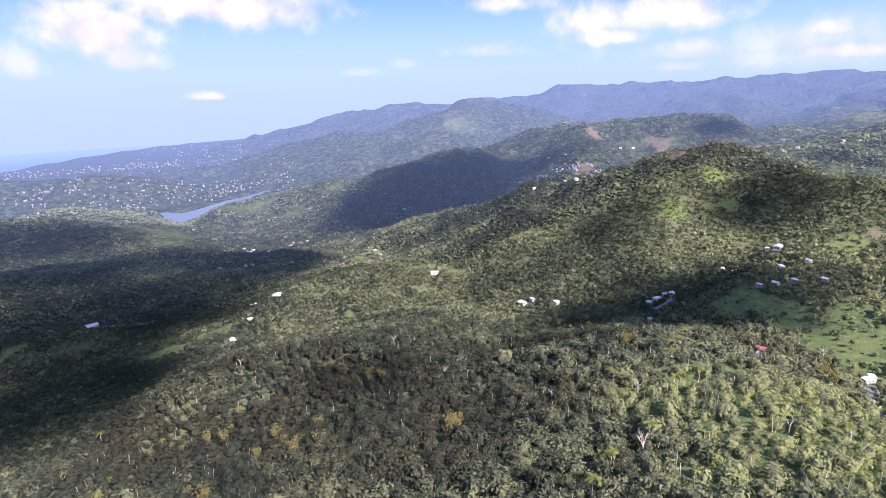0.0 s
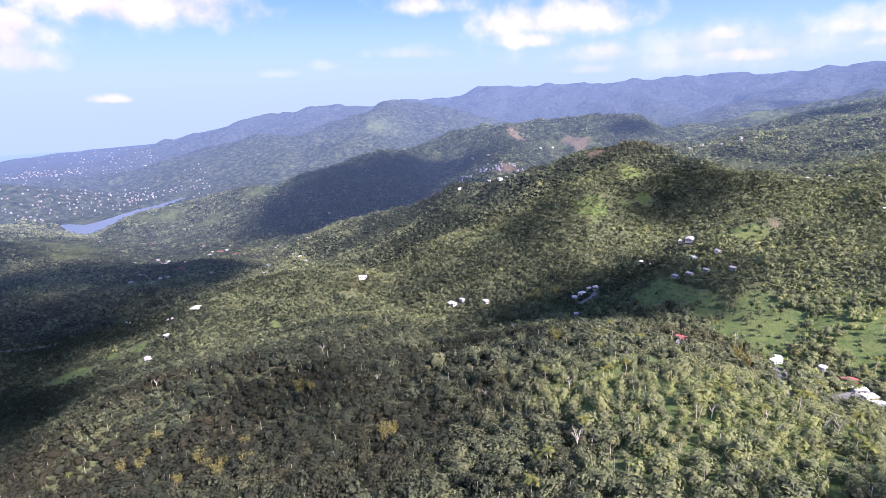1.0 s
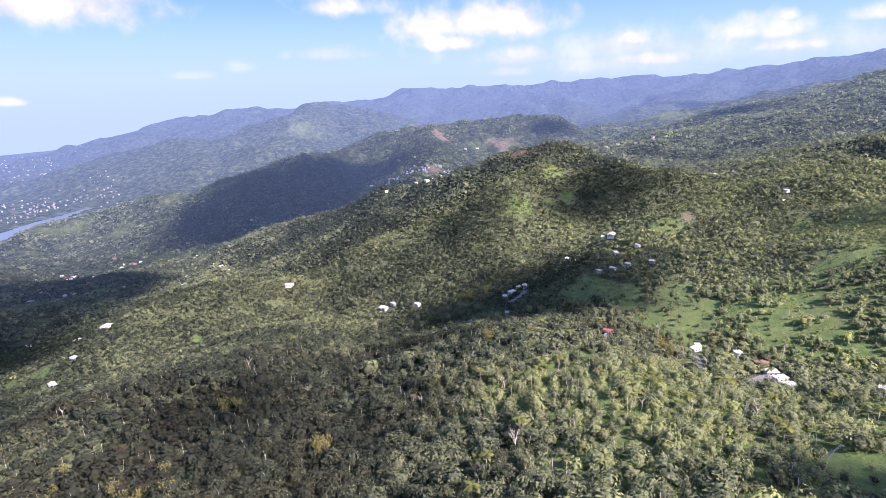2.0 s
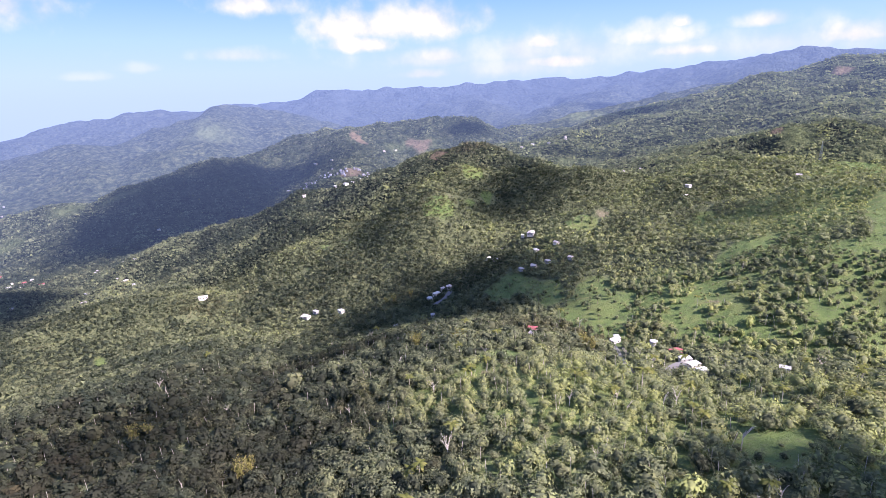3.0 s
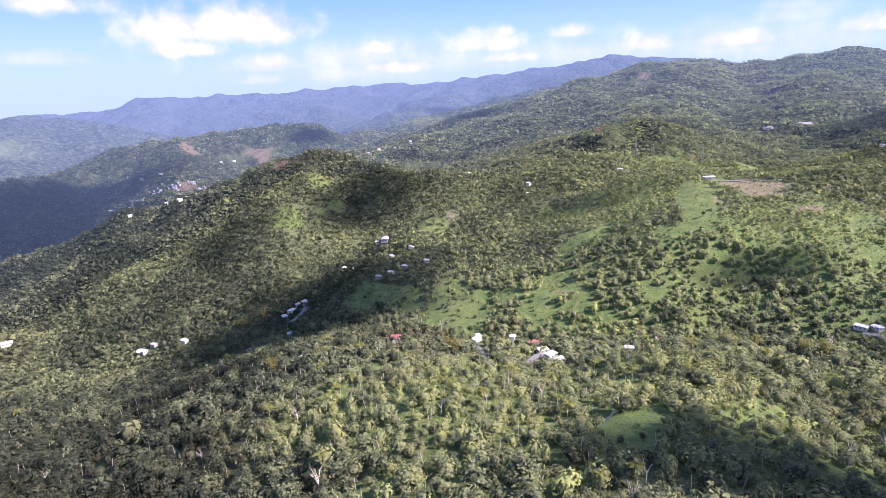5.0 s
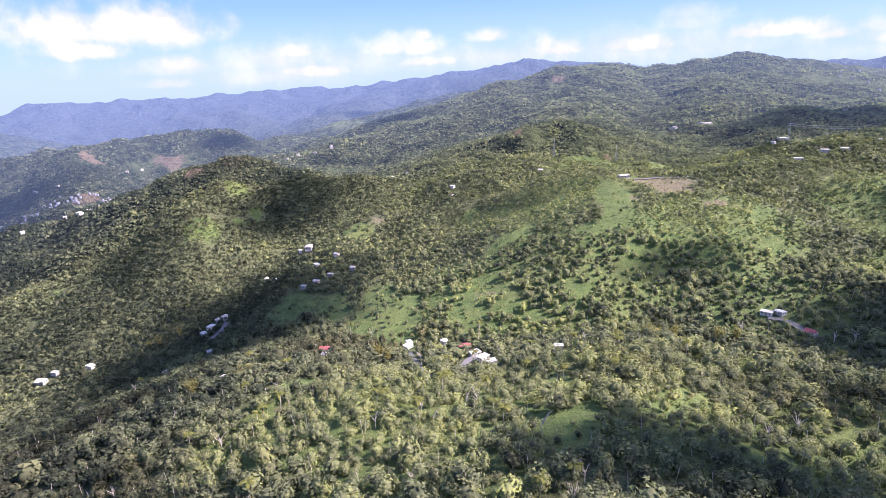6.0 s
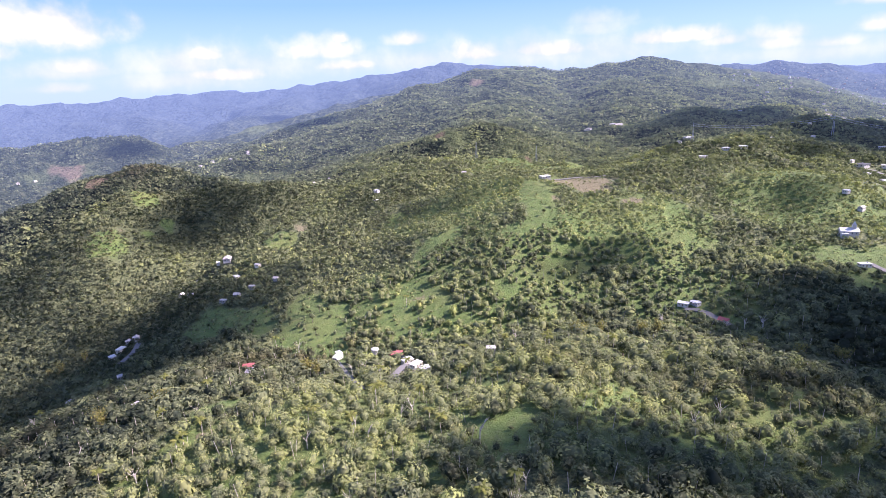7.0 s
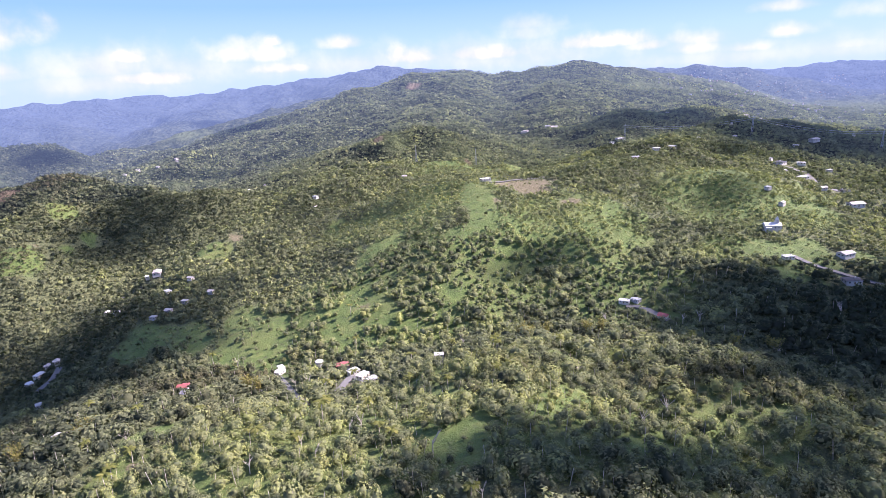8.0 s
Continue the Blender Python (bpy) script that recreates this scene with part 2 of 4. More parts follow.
# upland on the far side of the valley
ridge(0.3, 40, (62.3, 620, 305), (58.3, 640, 293), (53.9, 760, 292), (49.1, 840, 280), (44.5, 850, 278))
ridge(0.36, 24, (62.3, 620, 305), (60.9, 520, 283), (58.8, 490, 275))
ridge(0.3, 40, (62.6, 620, 306), (69, 620, 304), (76.4, 700, 316), (81.6, 850, 322), (86.4, 1000, 329))
ridge(0.3, 36, (55.6, 900, 332), (52.4, 820, 313), (50.5, 760, 291), (47.5, 660, 274), (45.4, 570, 257))
ridge(0.32, 30, (83.6, 620, 309), (86.9, 540, 276), (87.9, 480, 268), (83.2, 440, 269), (79, 430, 253))
ridge(0.32, 40, (86.9, 540, 276), (92.4, 600, 283), (96.3, 700, 286), (99.7, 760, 296))
ridge(0.3, 30, (77.9, 450, 225), (73.1, 500, 231), (69.8, 560, 244), (70.5, 600, 279))
# low shaded knolls before the far town
ridge(0.3, 40, (75.4, 1080, 319), (77.5, 1180, 337), (80.4, 1240, 347), (83.2, 1230, 329), (86.7, 1180, 320), (91.9, 1100, 312), (95.8, 1050, 310))
# high wooded mountain and its shoulder
ridge(0.27, 60, (30, 1350, 262), (36, 1400, 285), (42, 1500, 305), (48, 1600, 345), (54, 1750, 405), (58, 1900, 441), (61, 2000, 447), (65, 2000, 438), (72, 2000, 449), (76.7, 2100, 432), (82, 2300, 395))
ridge(0.27, 50, (61, 2000, 447), (60, 1500, 368), (58, 1200, 326), (54, 980, 315))
ridge(0.27, 50, (72, 2000, 449), (70, 1500, 364), (70, 1200, 312))
# red-cliffed hill and its shaded spur down to the lake
ridge(0.5, 30, (-22.4, 1640, 93), (-19.5, 1760, 100), (-15.8, 1760, 116), (-12.5, 1720, 140), (-8, 1640, 155), (-5.1, 1620, 189), (-2.3, 1640, 212), (1.2, 1690, 231), (3.7, 1760, 218), (6.8, 1820, 240), (9.5, 1860, 264), (12.2, 1900, 281), (14.8, 1900, 291), (17.4, 1900, 298), (22.3, 1900, 299), (25.2, 1900, 292), (27.1, 1880, 250))
ridge(0.5, 26, (14.3, 1850, 288), (14, 1550, 225), (12, 1300, 192))
ridge(0.34, 50, (27.5, 1900, 255), (33, 2100, 270), (40, 2300, 320), (48, 2500, 380), (56, 2600, 440))
# far mountains
ridge(0.33, 40, (-17, 2900, 120), (-14.3, 2900, 160), (-9, 2800, 224), (-4.4, 2800, 205), (0.7, 3000, 300), (3.7, 3100, 340), (6.8, 3100, 318), (11, 3050, 255), (14, 3000, 225), (20, 3000, 215))
ridge(0.33, 30, (3.7, 3100, 340), (0, 2600, 225), (-3, 2300, 150))
ridge(0.33, 30, (-9, 2800, 224), (-8, 2450, 150))
ridge(0.30, 40, (-20.5, 3700, 60), (-18.6, 3700, 128), (-15, 3800, 174), (-10.9, 3800, 247), (-6.5, 3850, 286), (-2.3, 3850, 326), (1.3, 3850, 312), (4, 3900, 320))
ridge(0.30, 60, (5, 4300, 330), (8, 4350, 347), (12, 4350, 407), (17, 4350, 400), (24, 4350, 415), (31, 4350, 438), (37, 4300, 449), (42, 4200, 473), (47, 4100, 507), (51, 4000, 519), (54.8, 3800, 552), (58.5, 3700, 529), (64, 3600, 480))
ridge(0.30, 50, (24, 4350, 415), (27, 3600, 300), (30, 3000, 250))
ridge(0.30, 50, (42, 4200, 473), (38, 3400, 340), (34, 2800, 262))
ridge(0.34, 50, (75, 3400, 449), (77.5, 3400, 459), (80.9, 3400, 462), (82.5, 3400, 463), (83.7, 3400, 473), (84.7, 3400, 458), (85.9, 3400, 426), (88.1, 3400, 397), (91.8, 3400, 365))
ridge(0.25, 60, (84, 4600, 430), (91, 4600, 445), (97, 4600, 458), (105, 4600, 470), (120, 4600, 480))
ridge(0.36, 50, (-40, 2500, 130), (-35.7, 2500, 122), (-32.5, 2450, 134), (-29.2, 2400, 118), (-25.7, 2350, 83))
ridge(0.5, 16, (-30.5, 1900, 70), (-28.9, 1900, 86), (-27.2, 1890, 70))
ridge(0.36, 40, (-35, 1800, 116), (-33.3, 1780, 121), (-31.4, 1700, 105))
ridge(0.36, 50, (-26, 3000, 60), (-22, 2900, 80), (-19, 2900, 85))
ridge(0.30, 60, (150, 3000, 420), (180, 2600, 380), (220, 2600, 360), (260, 2800, 300), (290, 3200, 200))
LAKE_Z, SEA_Z = 40.0, 40.0

VALLEYS = []


def valley(bearing, distances, heights):
    """The fall of the low land between the ridges, along one bearing."""
    VALLEYS.append((bearing, distances, heights))


valley(-25, [0, 200, 330, 450, 600, 900, 1150, 1400, 1550, 5000], [225, 200, 165, 140, 130, 112, 84, 50, 40.5, 40.5])
valley(2, [0, 200, 400, 520, 700, 1100, 1500, 3000, 5000], [235, 215, 190, 152, 132, 105, 100, 110, 150])
valley(30, [0, 200, 330, 480, 620, 750, 1000, 1500, 3000, 5000], [235, 222, 215, 178, 150, 175, 190, 165, 150, 160])
valley(45, [0, 250, 400, 480, 560, 650, 800, 1000, 1500, 2400, 5000], [235, 226, 212, 205, 232, 256, 262, 265, 270, 285, 300])
valley(63, [0, 250, 400, 480, 560, 650, 800, 1000, 1500, 2000, 5000], [235, 240, 212, 216, 244, 272, 292, 300, 310, 330, 300])
valley(88, [0, 200, 280, 350, 430, 560, 800, 1000, 1500, 2300, 5000], [235, 225, 205, 200, 222, 262, 276, 276, 272, 280, 300])


def base_height(b, d):
    z, last = 0.0, None
    for at, ds, zs in VALLEYS:
        one = np.interp(d, ds, zs)
        z = one if last is None else z + (one - z) * ss(last, at, b)
        last = at
    return z



def fractal(x, y, size, octaves, seed):
    """Smooth value noise, summed over octaves, about -1 to 1."""
    total, amp = np.zeros_like(x), 1.0
    rng = np.random.RandomState(seed)
    for o in range(octaves):
        g = rng.rand(64, 64)
        u, v = x / size + 17.3 * o, y / size + 9.1 * o
        i, j = np.floor(u).astype(int), np.floor(v).astype(int)
        p, q = u - i, v - j
        p, q = p * p * (3 - 2 * p), q * q * (3 - 2 * q)
        a, c = g[i % 64, j % 64], g[(i + 1) % 64, j % 64]
        e, f = g[i % 64, (j + 1) % 64], g[(i + 1) % 64, (j + 1) % 64]
        total += amp * 2 * ((a * (1 - p) + c * p) * (1 - q) + (e * (1 - p) + f * p) * q - 0.5)
        size, amp = size / 2.03, amp * 0.5
    return total / 1.6


def height(x, y):
    """The ground's height at arrays of places."""
    x, y = np.asarray(x, float), np.asarray(y, float)
    d, b = np.hypot(x, y), np.degrees(np.arctan2(x, y))
    b = np.where(b < -75, b + 360, b)
    # winding crests: places are pushed about a little before the ridges are read
    push = 4 + 0.022 * d
    wx, wy = x + push * fractal(x, y, 190, 3, 5), y + push * fractal(x, y, 190, 3, 6)
    z0 = base_height(np.minimum(b, 110), d)
    soft = 5.0
    total = np.exp((z0 - 200) / soft)
    for slope, width, *crest in RIDGES:
        best = np.full(x.shape, -1e3)
        pts = [(*polar(bb, dd), zz) for bb, dd, zz in crest]
        for (ax, ay, az), (cx, cy, cz) in zip(pts, pts[1:]):
            ux, uy = cx - ax, cy - ay
            k = np.clip(((wx - ax) * ux + (wy - ay) * uy) / (ux * ux + uy * uy), 0, 1)
            off = np.hypot(wx - ax - k * ux, wy - ay - k * uy)
            best = np.maximum(best, az + k * (cz - az) - slope * (np.sqrt(off * off + width * width) - width))
        total += np.exp((best - 200) / soft)
    z = 200 + soft * np.log(total)
    rough = np.interp(d, [0, 300, 900, 2000, 4000], [3.0, 6.0, 20.0, 24.0, 18.0]) * ss(40, 75, z + 6) * (0.35 + 0.65 * ss(-20, 5, b))
    z = z + rough * (0.7 * fractal(x, y, 120, 3, 7) + 0.35 - 0.9 * np.abs(fractal(x, y, 95, 3, 8)))
    z = z + ss(1500, 3500, d) * ss(60, 140, z) * (13 - 46 * np.abs(fractal(x, y, 330, 3, 12)))
    # lake and sea are cut out below their level
    lake = lake_depth(x, y)
    z = np.where(lake > 0, np.minimum(z, LAKE_Z - 6 * ss(0, 40, lake)), z)
    sea = sea_depth(b, d)
    z = np.where(sea > 0, np.minimum(z, SEA_Z - 8 * ss(0, 60, sea)), z)
    return z


LAKE = [(-29.9, 2020, 24), (-26.5, 1997, 40), (-24.8, 1881, 62), (-23.9, 1921, 80), (-23.1, 1963, 60), (-21.1, 2075, 46), (-19.0, 2166, 44), (-16.9, 2273, 36)]


def lake_depth(x, y):
    """Metres inside the lake's winding shore (negative outside)."""
    best = np.full(np.shape(x), -1e3)
    for (b1, d1, r1), (b2, d2, r2) in zip(LAKE, LAKE[1:]):
        (ax, ay), (cx, cy) = polar(b1, d1), polar(b2, d2)
        ux, uy = cx - ax, cy - ay
        k = np.clip(((x - ax) * ux + (y - ay) * uy) / (ux * ux + uy * uy), 0, 1)
        best = np.maximum(best, r1 + k * (r2 - r1) - np.hypot(x - ax - k * ux, y - ay - k * uy))
    return best + 12 * fractal(np.asarray(x, float), np.asarray(y, float), 110, 3, 21)


def sea_depth(b, d):
    shore = np.interp(b, [-60, -38, -32, -27, -20, -15], [3450, 3700, 4300, 4750, 5200, 6000])
    shore = np.where(b > -10, 9000, shore)
    return d - shore - 40 * np.sin(b * 2.1)


# ---- what covers the land: bearing, distance, half width, half depth ----
MEADOWS = [
    (36.4, 623, 16, 17), (39.1, 427, 22, 35), (46, 403, 13, 28), (37.5, 467, 13, 26), (29.5, 495, 28, 33), (25.2, 349, 9, 20),
    (32.9, 473, 16, 29), (60.9, 533, 22, 48), (58.9, 488, 17, 14), (48.3, 430, 16, 14), (54.1, 858, 22, 48), (65.5, 845, 22, 47),
    (62.6, 846, 12, 14), (29.3, 303, 15, 8), (53.3, 198, 7, 14), (43, 431, 7, 12), (56.3, 240, 4, 9), (85.8, 488, 15, 24),
    (90, 587, 28, 10), (89.2, 497, 12, 14), (65.6, 290, 6, 13), (69.8, 853, 18, 40), (48.5, 443, 11, 14), (40.9, 441, 8, 18),
]
MEADOWS += [
    (25.3, 347, 8, 17), (58.6, 449, 6, 13), (93.2, 500, 15, 11), (87.2, 446, 15, 10), (55.5, 212, 5, 12), (-27, 1319, 72, 108),
    (-28.7, 647, 35, 11), (-22.6, 647, 18, 15), (-10.1, 632, 8, 17), (8.9, 685, 8, 12), (36.9, 432, 19, 20), (-6.9, 1567, 66, 18),
    (20.8, 1738, 78, 50), (35.4, 1217, 44, 11), (1.2, 2691, 107, 105), (-14.9, 1604, 48, 18), (-19.1, 1699, 68, 29), (-10.3, 1641, 49, 28),
    (90.9, 2413, 625, 446), (80, 1845, 160, 90), (36, 2144, 88, 65),
]
BARE = [
    (38.4, 644, 11, 14), (39.4, 681, 6, 13), (65.2, 589, 36, 13), (66.4, 569, 20, 6), (61, 809, 14, 9), (26.2, 279, 3, 5),
    (31.9, 300, 5, 10), (48.6, 421, 6, 5), (-2.5, 683, 12, 8), (15, 1760, 26, 57), (22.5, 854, 14, 19), (20.8, 1740, 45, 50),
    (14.1, 1388, 27, 31), (52.6, 878, 12, 25), (23.9, 730, 9, 8), (69.3, 544, 12, 9), (57.3, 1735, 27, 29), (62.7, 542, 5, 6),
    (46.4, 324, 9, 19), (61.5, 525, 3, 6), (56, 820, 3, 7),
]
SHADE = [
    (-34.7, 1024, 337, 110, 0.9), (-18.1, 1001, 130, 123, 0.9), (-36.2, 777, 201, 191, 0.76), (-26, 786, 94, 89, 0.5), (-36.9, 570, 108, 102, 0.76), (-30.6, 604, 54, 51, 0.5),
    (0.5, 1497, 283, 269, 0.97), (-5.3, 1430, 157, 149, 0.97), (5.7, 1660, 165, 96, 0.9), (-8.3, 1350, 108, 102, 0.6), (26.4, 1820, 82, 53, 0.76), (31.3, 754, 62, 56, 0.5),
    (28.4, 722, 63, 44, 0.4), (26.7, 529, 76, 75, 0.6), (24.2, 479, 68, 68, 0.76), (16.6, 496, 52, 52, 0.6), (32.9, 458, 26, 26, 0.6), (11.9, 421, 44, 44, 0.5),
]
SHADE += [
    (-7.2, 335, 47, 29, 0.4), (50.9, 600, 41, 40, 0.4), (38.6, 3144, 140, 134, 0.76), (41.9, 1679, 83, 79, 0.76), (68.5, 458, 28, 22, 0.6), (64.5, 441, 24, 16, 0.4),
    (58.7, 188, 22, 25, 0.9), (66.8, 189, 29, 32, 0.97), (77.6, 202, 36, 31, 0.97), (85.9, 213, 30, 14, 0.97), (81, 367, 29, 29, 0.9), (83.6, 276, 21, 21, 0.9),
    (89.2, 250, 19, 19, 0.97), (-35.9, 1245, 211, 112, 0.6), (-25.6, 892, 133, 120, 0.6), (87.2, 370, 72, 71, 0.97), (93.9, 404, 86, 84, 0.97), (80.7, 409, 35, 22, 0.6),
]
SHADE += [
    (89.1, 307, 35, 34, 0.9), (76.9, 1123, 98, 96, 0.6), (81.3, 1172, 92, 89, 0.76), (88.5, 974, 153, 147, 0.76), (94.4, 981, 116, 100, 0.76), (85.3, 597, 26, 25, 0.5),
    (85.1, 780, 38, 37, 0.5),
]
# places, lengths and kinds of the single houses
WHITE_HOUSES = [
    (-447, 669, 17), (-204, 653, 15.9), (-232, 647, 9.5), (-217, 591, 8.8), (-228, 561, 11.8), (-12, 718, 13.6), (-95, 1416, 10.1),
    (117, 553, 10.2), (198, 494, 10.2), (189, 489, 5), (328, 533, 14.1), (325, 545, 6.5), (303, 483, 8.8), (278, 538, 7),
    (273, 513, 3.9), (223, 933, 13.5), (237, 935, 9.7), (251, 942, 11.8), (251, 899, 7.6), (207, 941, 7.8), (286, 1399, 10),
    (304, 1599, 13.1), (339, 1553, 11.2), (216, 1548, 12.6), (158, 958, 5.9), (502, 1595, 13.4), (552, 1641, 12.2), (721, 1153, 10.9),
]
WHITE_HOUSES += [
    (686, 1143, 9.3), (780, 1108, 9.5), (247, 295, 7.6), (384, 114, 9.6), (387, 107, 4.8), (470, 20, 10.3), (494, -16, 13.9),
    (606, -31, 15.6), (651, -9, 10.3), (739, 21, 8.7), (771, 35, 7.6), (778, 4, 12.2), (717, 4, 15.5), (582, 24, 8),
    (599, 36, 3.5), (776, -23, 6.2), (920, -14, 16.3), (890, 7, 8.8), (533, 284, 11.6), (936, 241, 15.1), (669, 165, 12),
    (706, 150, 9.8), (920, 249, 7.4), (1132, 473, 13.1), (1121, 419, 10.5), (1077, 390, 8.9), (503, 485, 6.6), (527, 620, 7.1),
]
WHITE_HOUSES += [
    (594, 422, 4.8), (718, 1147, 9.2), (772, 1097, 11.7), (738, 1111, 9), (722, 135, 9.9), (798, 116, 7.1), (881, 79, 7.8),
    (1086, 398, 17.2), (1125, 425, 10.7), (1130, 478, 10.9), (1149, 205, 9.2), (1278, 80, 15.1), (1167, 54, 9.2), (916, 86, 6.3),
    (1009, -65, 9), (244, 234, 8.5), (236, 221, 9.5), (229, 209, 5.5), (242, 291, 8), (532, 285, 12),
]
GREY_HOUSES = [
    (85, 576, 12.4), (95, 575, 7.5), (212, 495, 8.5), (207, 499, 6.9), (176, 451, 6.8), (145, 461, 5.8), (133, 330, 7.8),
    (268, 454, 6.6), (280, 451, 8.3), (294, 449, 6.7), (312, 438, 3.9), (261, 187, 6.9),
]
RED_HOUSES = [
    (194, 317, 7.9), (367, 87, 6.8), (254, 251, 10.5),
]
DARK_HOUSES = [
    (458, -17, 13.9), (661, -28, 10.5), (771, 25, 16.7), (211, 215, 7),
]
TIN_HOUSES = [
    (-319, 743, 8.6), (320, 473, 8.2), (476, 462, 8.8), (602, 669, 7.7), (186, 304, 7),
]
ROADS = [
    (5.0, (380, 112), (382, 103), (371, 92), (364, 83)),
    (5.0, (476, 17), (470, 9), (469, -6), (467, -22), (465, -36)),
    (5.0, (752, 40), (768, 14), (725, -6), (654, -21), (668, -30)),
    (4.0, (307, 562), (317, 549), (324, 521)),
    (4.0, (127, 350), (133, 336), (139, 333)),
    (4.0, (185, 473), (196, 474), (209, 486)),
    (4.0, (238, 289), (219, 259), (189, 218)),
    (4.0, (230, 213), (240, 233), (223, 225), (203, 218)),
    (4.5, (527, 279), (541, 265), (555, 250), (568, 235)),
    (4.0, (-449, 667), (-403, 675), (-378, 689)),
]
TOWNS = [
    (-11.3, 1173, 114, 40, 60), (-20.1, 1256, 68, 156, 26), (-8.5, 1017, 44, 16, 14), (-18.1, 1037, 34, 22, 10), (-20.9, 2374, 226, 187, 70), (-24.4, 2249, 143, 109, 30),
    (-30.6, 2294, 194, 68, 45), (-31.1, 2173, 103, 66, 40), (-36, 2339, 148, 52, 20), (-32, 3495, 420, 147, 90), (-25.4, 3495, 350, 123, 60), (-21.9, 3893, 368, 865, 70),
    (-18.3, 2351, 124, 67, 30), (-36.1, 1822, 115, 70, 14), (91.5, 3093, 430, 151, 110), (94.3, 2003, 187, 136, 50), (87.5, 2312, 192, 76, 30), (88.1, 1727, 161, 229, 30),
    (96.1, 4160, 261, 91, 30), (83.8, 1916, 119, 128, 20),
]
TOWNS += [
    (13.9, 1390, 45, 30, 24), (9.5, 1420, 40, 30, 12), (10.3, 1498, 47, 27, 10),
]
CHURCH = (520, 31)
TANK = (254, 269)
POLES = [(932, 233), (900, 59), (975, -95)]
MASTS = [(715, 384), (668, 450)]
LONE_TREE = (269, 116)


# ---- the ground ----
TABLES = []


def ground_at(x, y):
    """The height of the ground's mesh at one place."""
    b, d = math.degrees(math.atan2(x, y)), math.hypot(x, y)
    bs, ds, z = TABLES[0 if d < SPLIT else 1]
    b = b if b > -50 else b + 360
    i, j = min(max(int(np.searchsorted(ds, d)) - 1, 0), len(ds) - 2), min(max(int(np.searchsorted(bs, b)) - 1, 0), len(bs) - 2)
    p, q = (d - ds[i]) / (ds[i + 1] - ds[i]), (b - bs[j]) / (bs[j + 1] - bs[j])
    return float((z[i, j] * (1 - q) + z[i, j + 1] * q) * (1 - p) + (z[i + 1, j] * (1 - q) + z[i + 1, j + 1] * q) * p)


def grid_mesh(name, bearings, distances, mat, closed=False):
    b, d = np.meshgrid(np.radians(bearings), distances)
    x, y = d * np.sin(b), d * np.cos(b)
    z = height(x, y)
    TABLES.append((np.asarray(bearings), np.asarray(distances), z))
    rows, cols = x.shape
    me = bpy.data.meshes.new(name)
    me.vertices.add(rows * cols)
    me.vertices.foreach_set("co", np.stack([x, y, z], -1).ravel())
    i, j = np.meshgrid(np.arange(rows - 1), np.arange(cols - (0 if closed else 1)), indexing="ij")
    j2 = (j + 1) % cols
    quads = np.stack([i * cols + j, (i + 1) * cols + j, (i + 1) * cols + j2, i * cols + j2], -1).reshape(-1, 4)[:, ::-1]
    me.loops.add(quads.size)
    me.loops.foreach_set("vertex_index", quads.ravel().astype(np.int32))
    me.polygons.add(len(quads))
    me.polygons.foreach_set("loop_start", np.arange(len(quads), dtype=np.int32) * 4)
    me.update(calc_edges=True)
    me.validate()
    me.polygons.foreach_set("use_smooth", np.ones(len(quads), bool))
    for key, values in (("meadow", np.maximum(grassy(x, y), 0.62 * ss(0.2, 0.7, cover(x, y, SCRUB)))), ("bare", cover(x, y, BARE, 0.8))):
        me.attributes.new(key, "FLOAT", "POINT").data.foreach_set("value", values.ravel())
    me.materials.append(mat)
    return new(name, me)


def cover(x, y, patches, ragged=0.35):
    """How far a place lies inside patches given as bearing, distance, half length across the view and along it."""
    best = np.full(np.shape(x), -1.0)
    wob = ragged * fractal(np.asarray(x, float), np.asarray(y, float), 34, 3, 31)
    for b, d, across, along in patches:
        px, py = polar(b, d)
        sx, cx = math.sin(radians(b)), math.cos(radians(b))
        u, v = (x - px) * cx - (y - py) * sx, (x - px) * sx + (y - py) * cx
        best = np.maximum(best, 1 - np.hypot(u / across, v / along) + wob)
    return np.clip(best + 0.35, 0, 1)


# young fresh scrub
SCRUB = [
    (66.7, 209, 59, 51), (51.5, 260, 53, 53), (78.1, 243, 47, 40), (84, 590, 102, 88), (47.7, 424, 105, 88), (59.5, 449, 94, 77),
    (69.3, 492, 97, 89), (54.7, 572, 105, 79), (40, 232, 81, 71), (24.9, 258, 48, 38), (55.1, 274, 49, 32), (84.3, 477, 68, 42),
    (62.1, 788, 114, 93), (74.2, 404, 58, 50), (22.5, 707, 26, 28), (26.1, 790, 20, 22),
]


def grassy(x, y):
    """Meadows, and the small gaps of grass in the scrub."""
    gaps = ss(0.40, 0.62, fractal(np.asarray(x, float), np.asarray(y, float), 26, 3, 47)) * ss(0.1, 0.5, cover(x, y, SCRUB)) * ss(330, 430, np.hypot(x, y))
    wild = ss(0.62, 0.78, fractal(np.asarray(x, float), np.asarray(y, float), 55, 3, 48)) * ss(500, 700, np.hypot(x, y)) * (1 - ss(1100, 1300, np.hypot(x, y)))
    return np.maximum(cover(x, y, MEADOWS, 0.7), np.maximum(0.9 * gaps, 0.8 * wild))


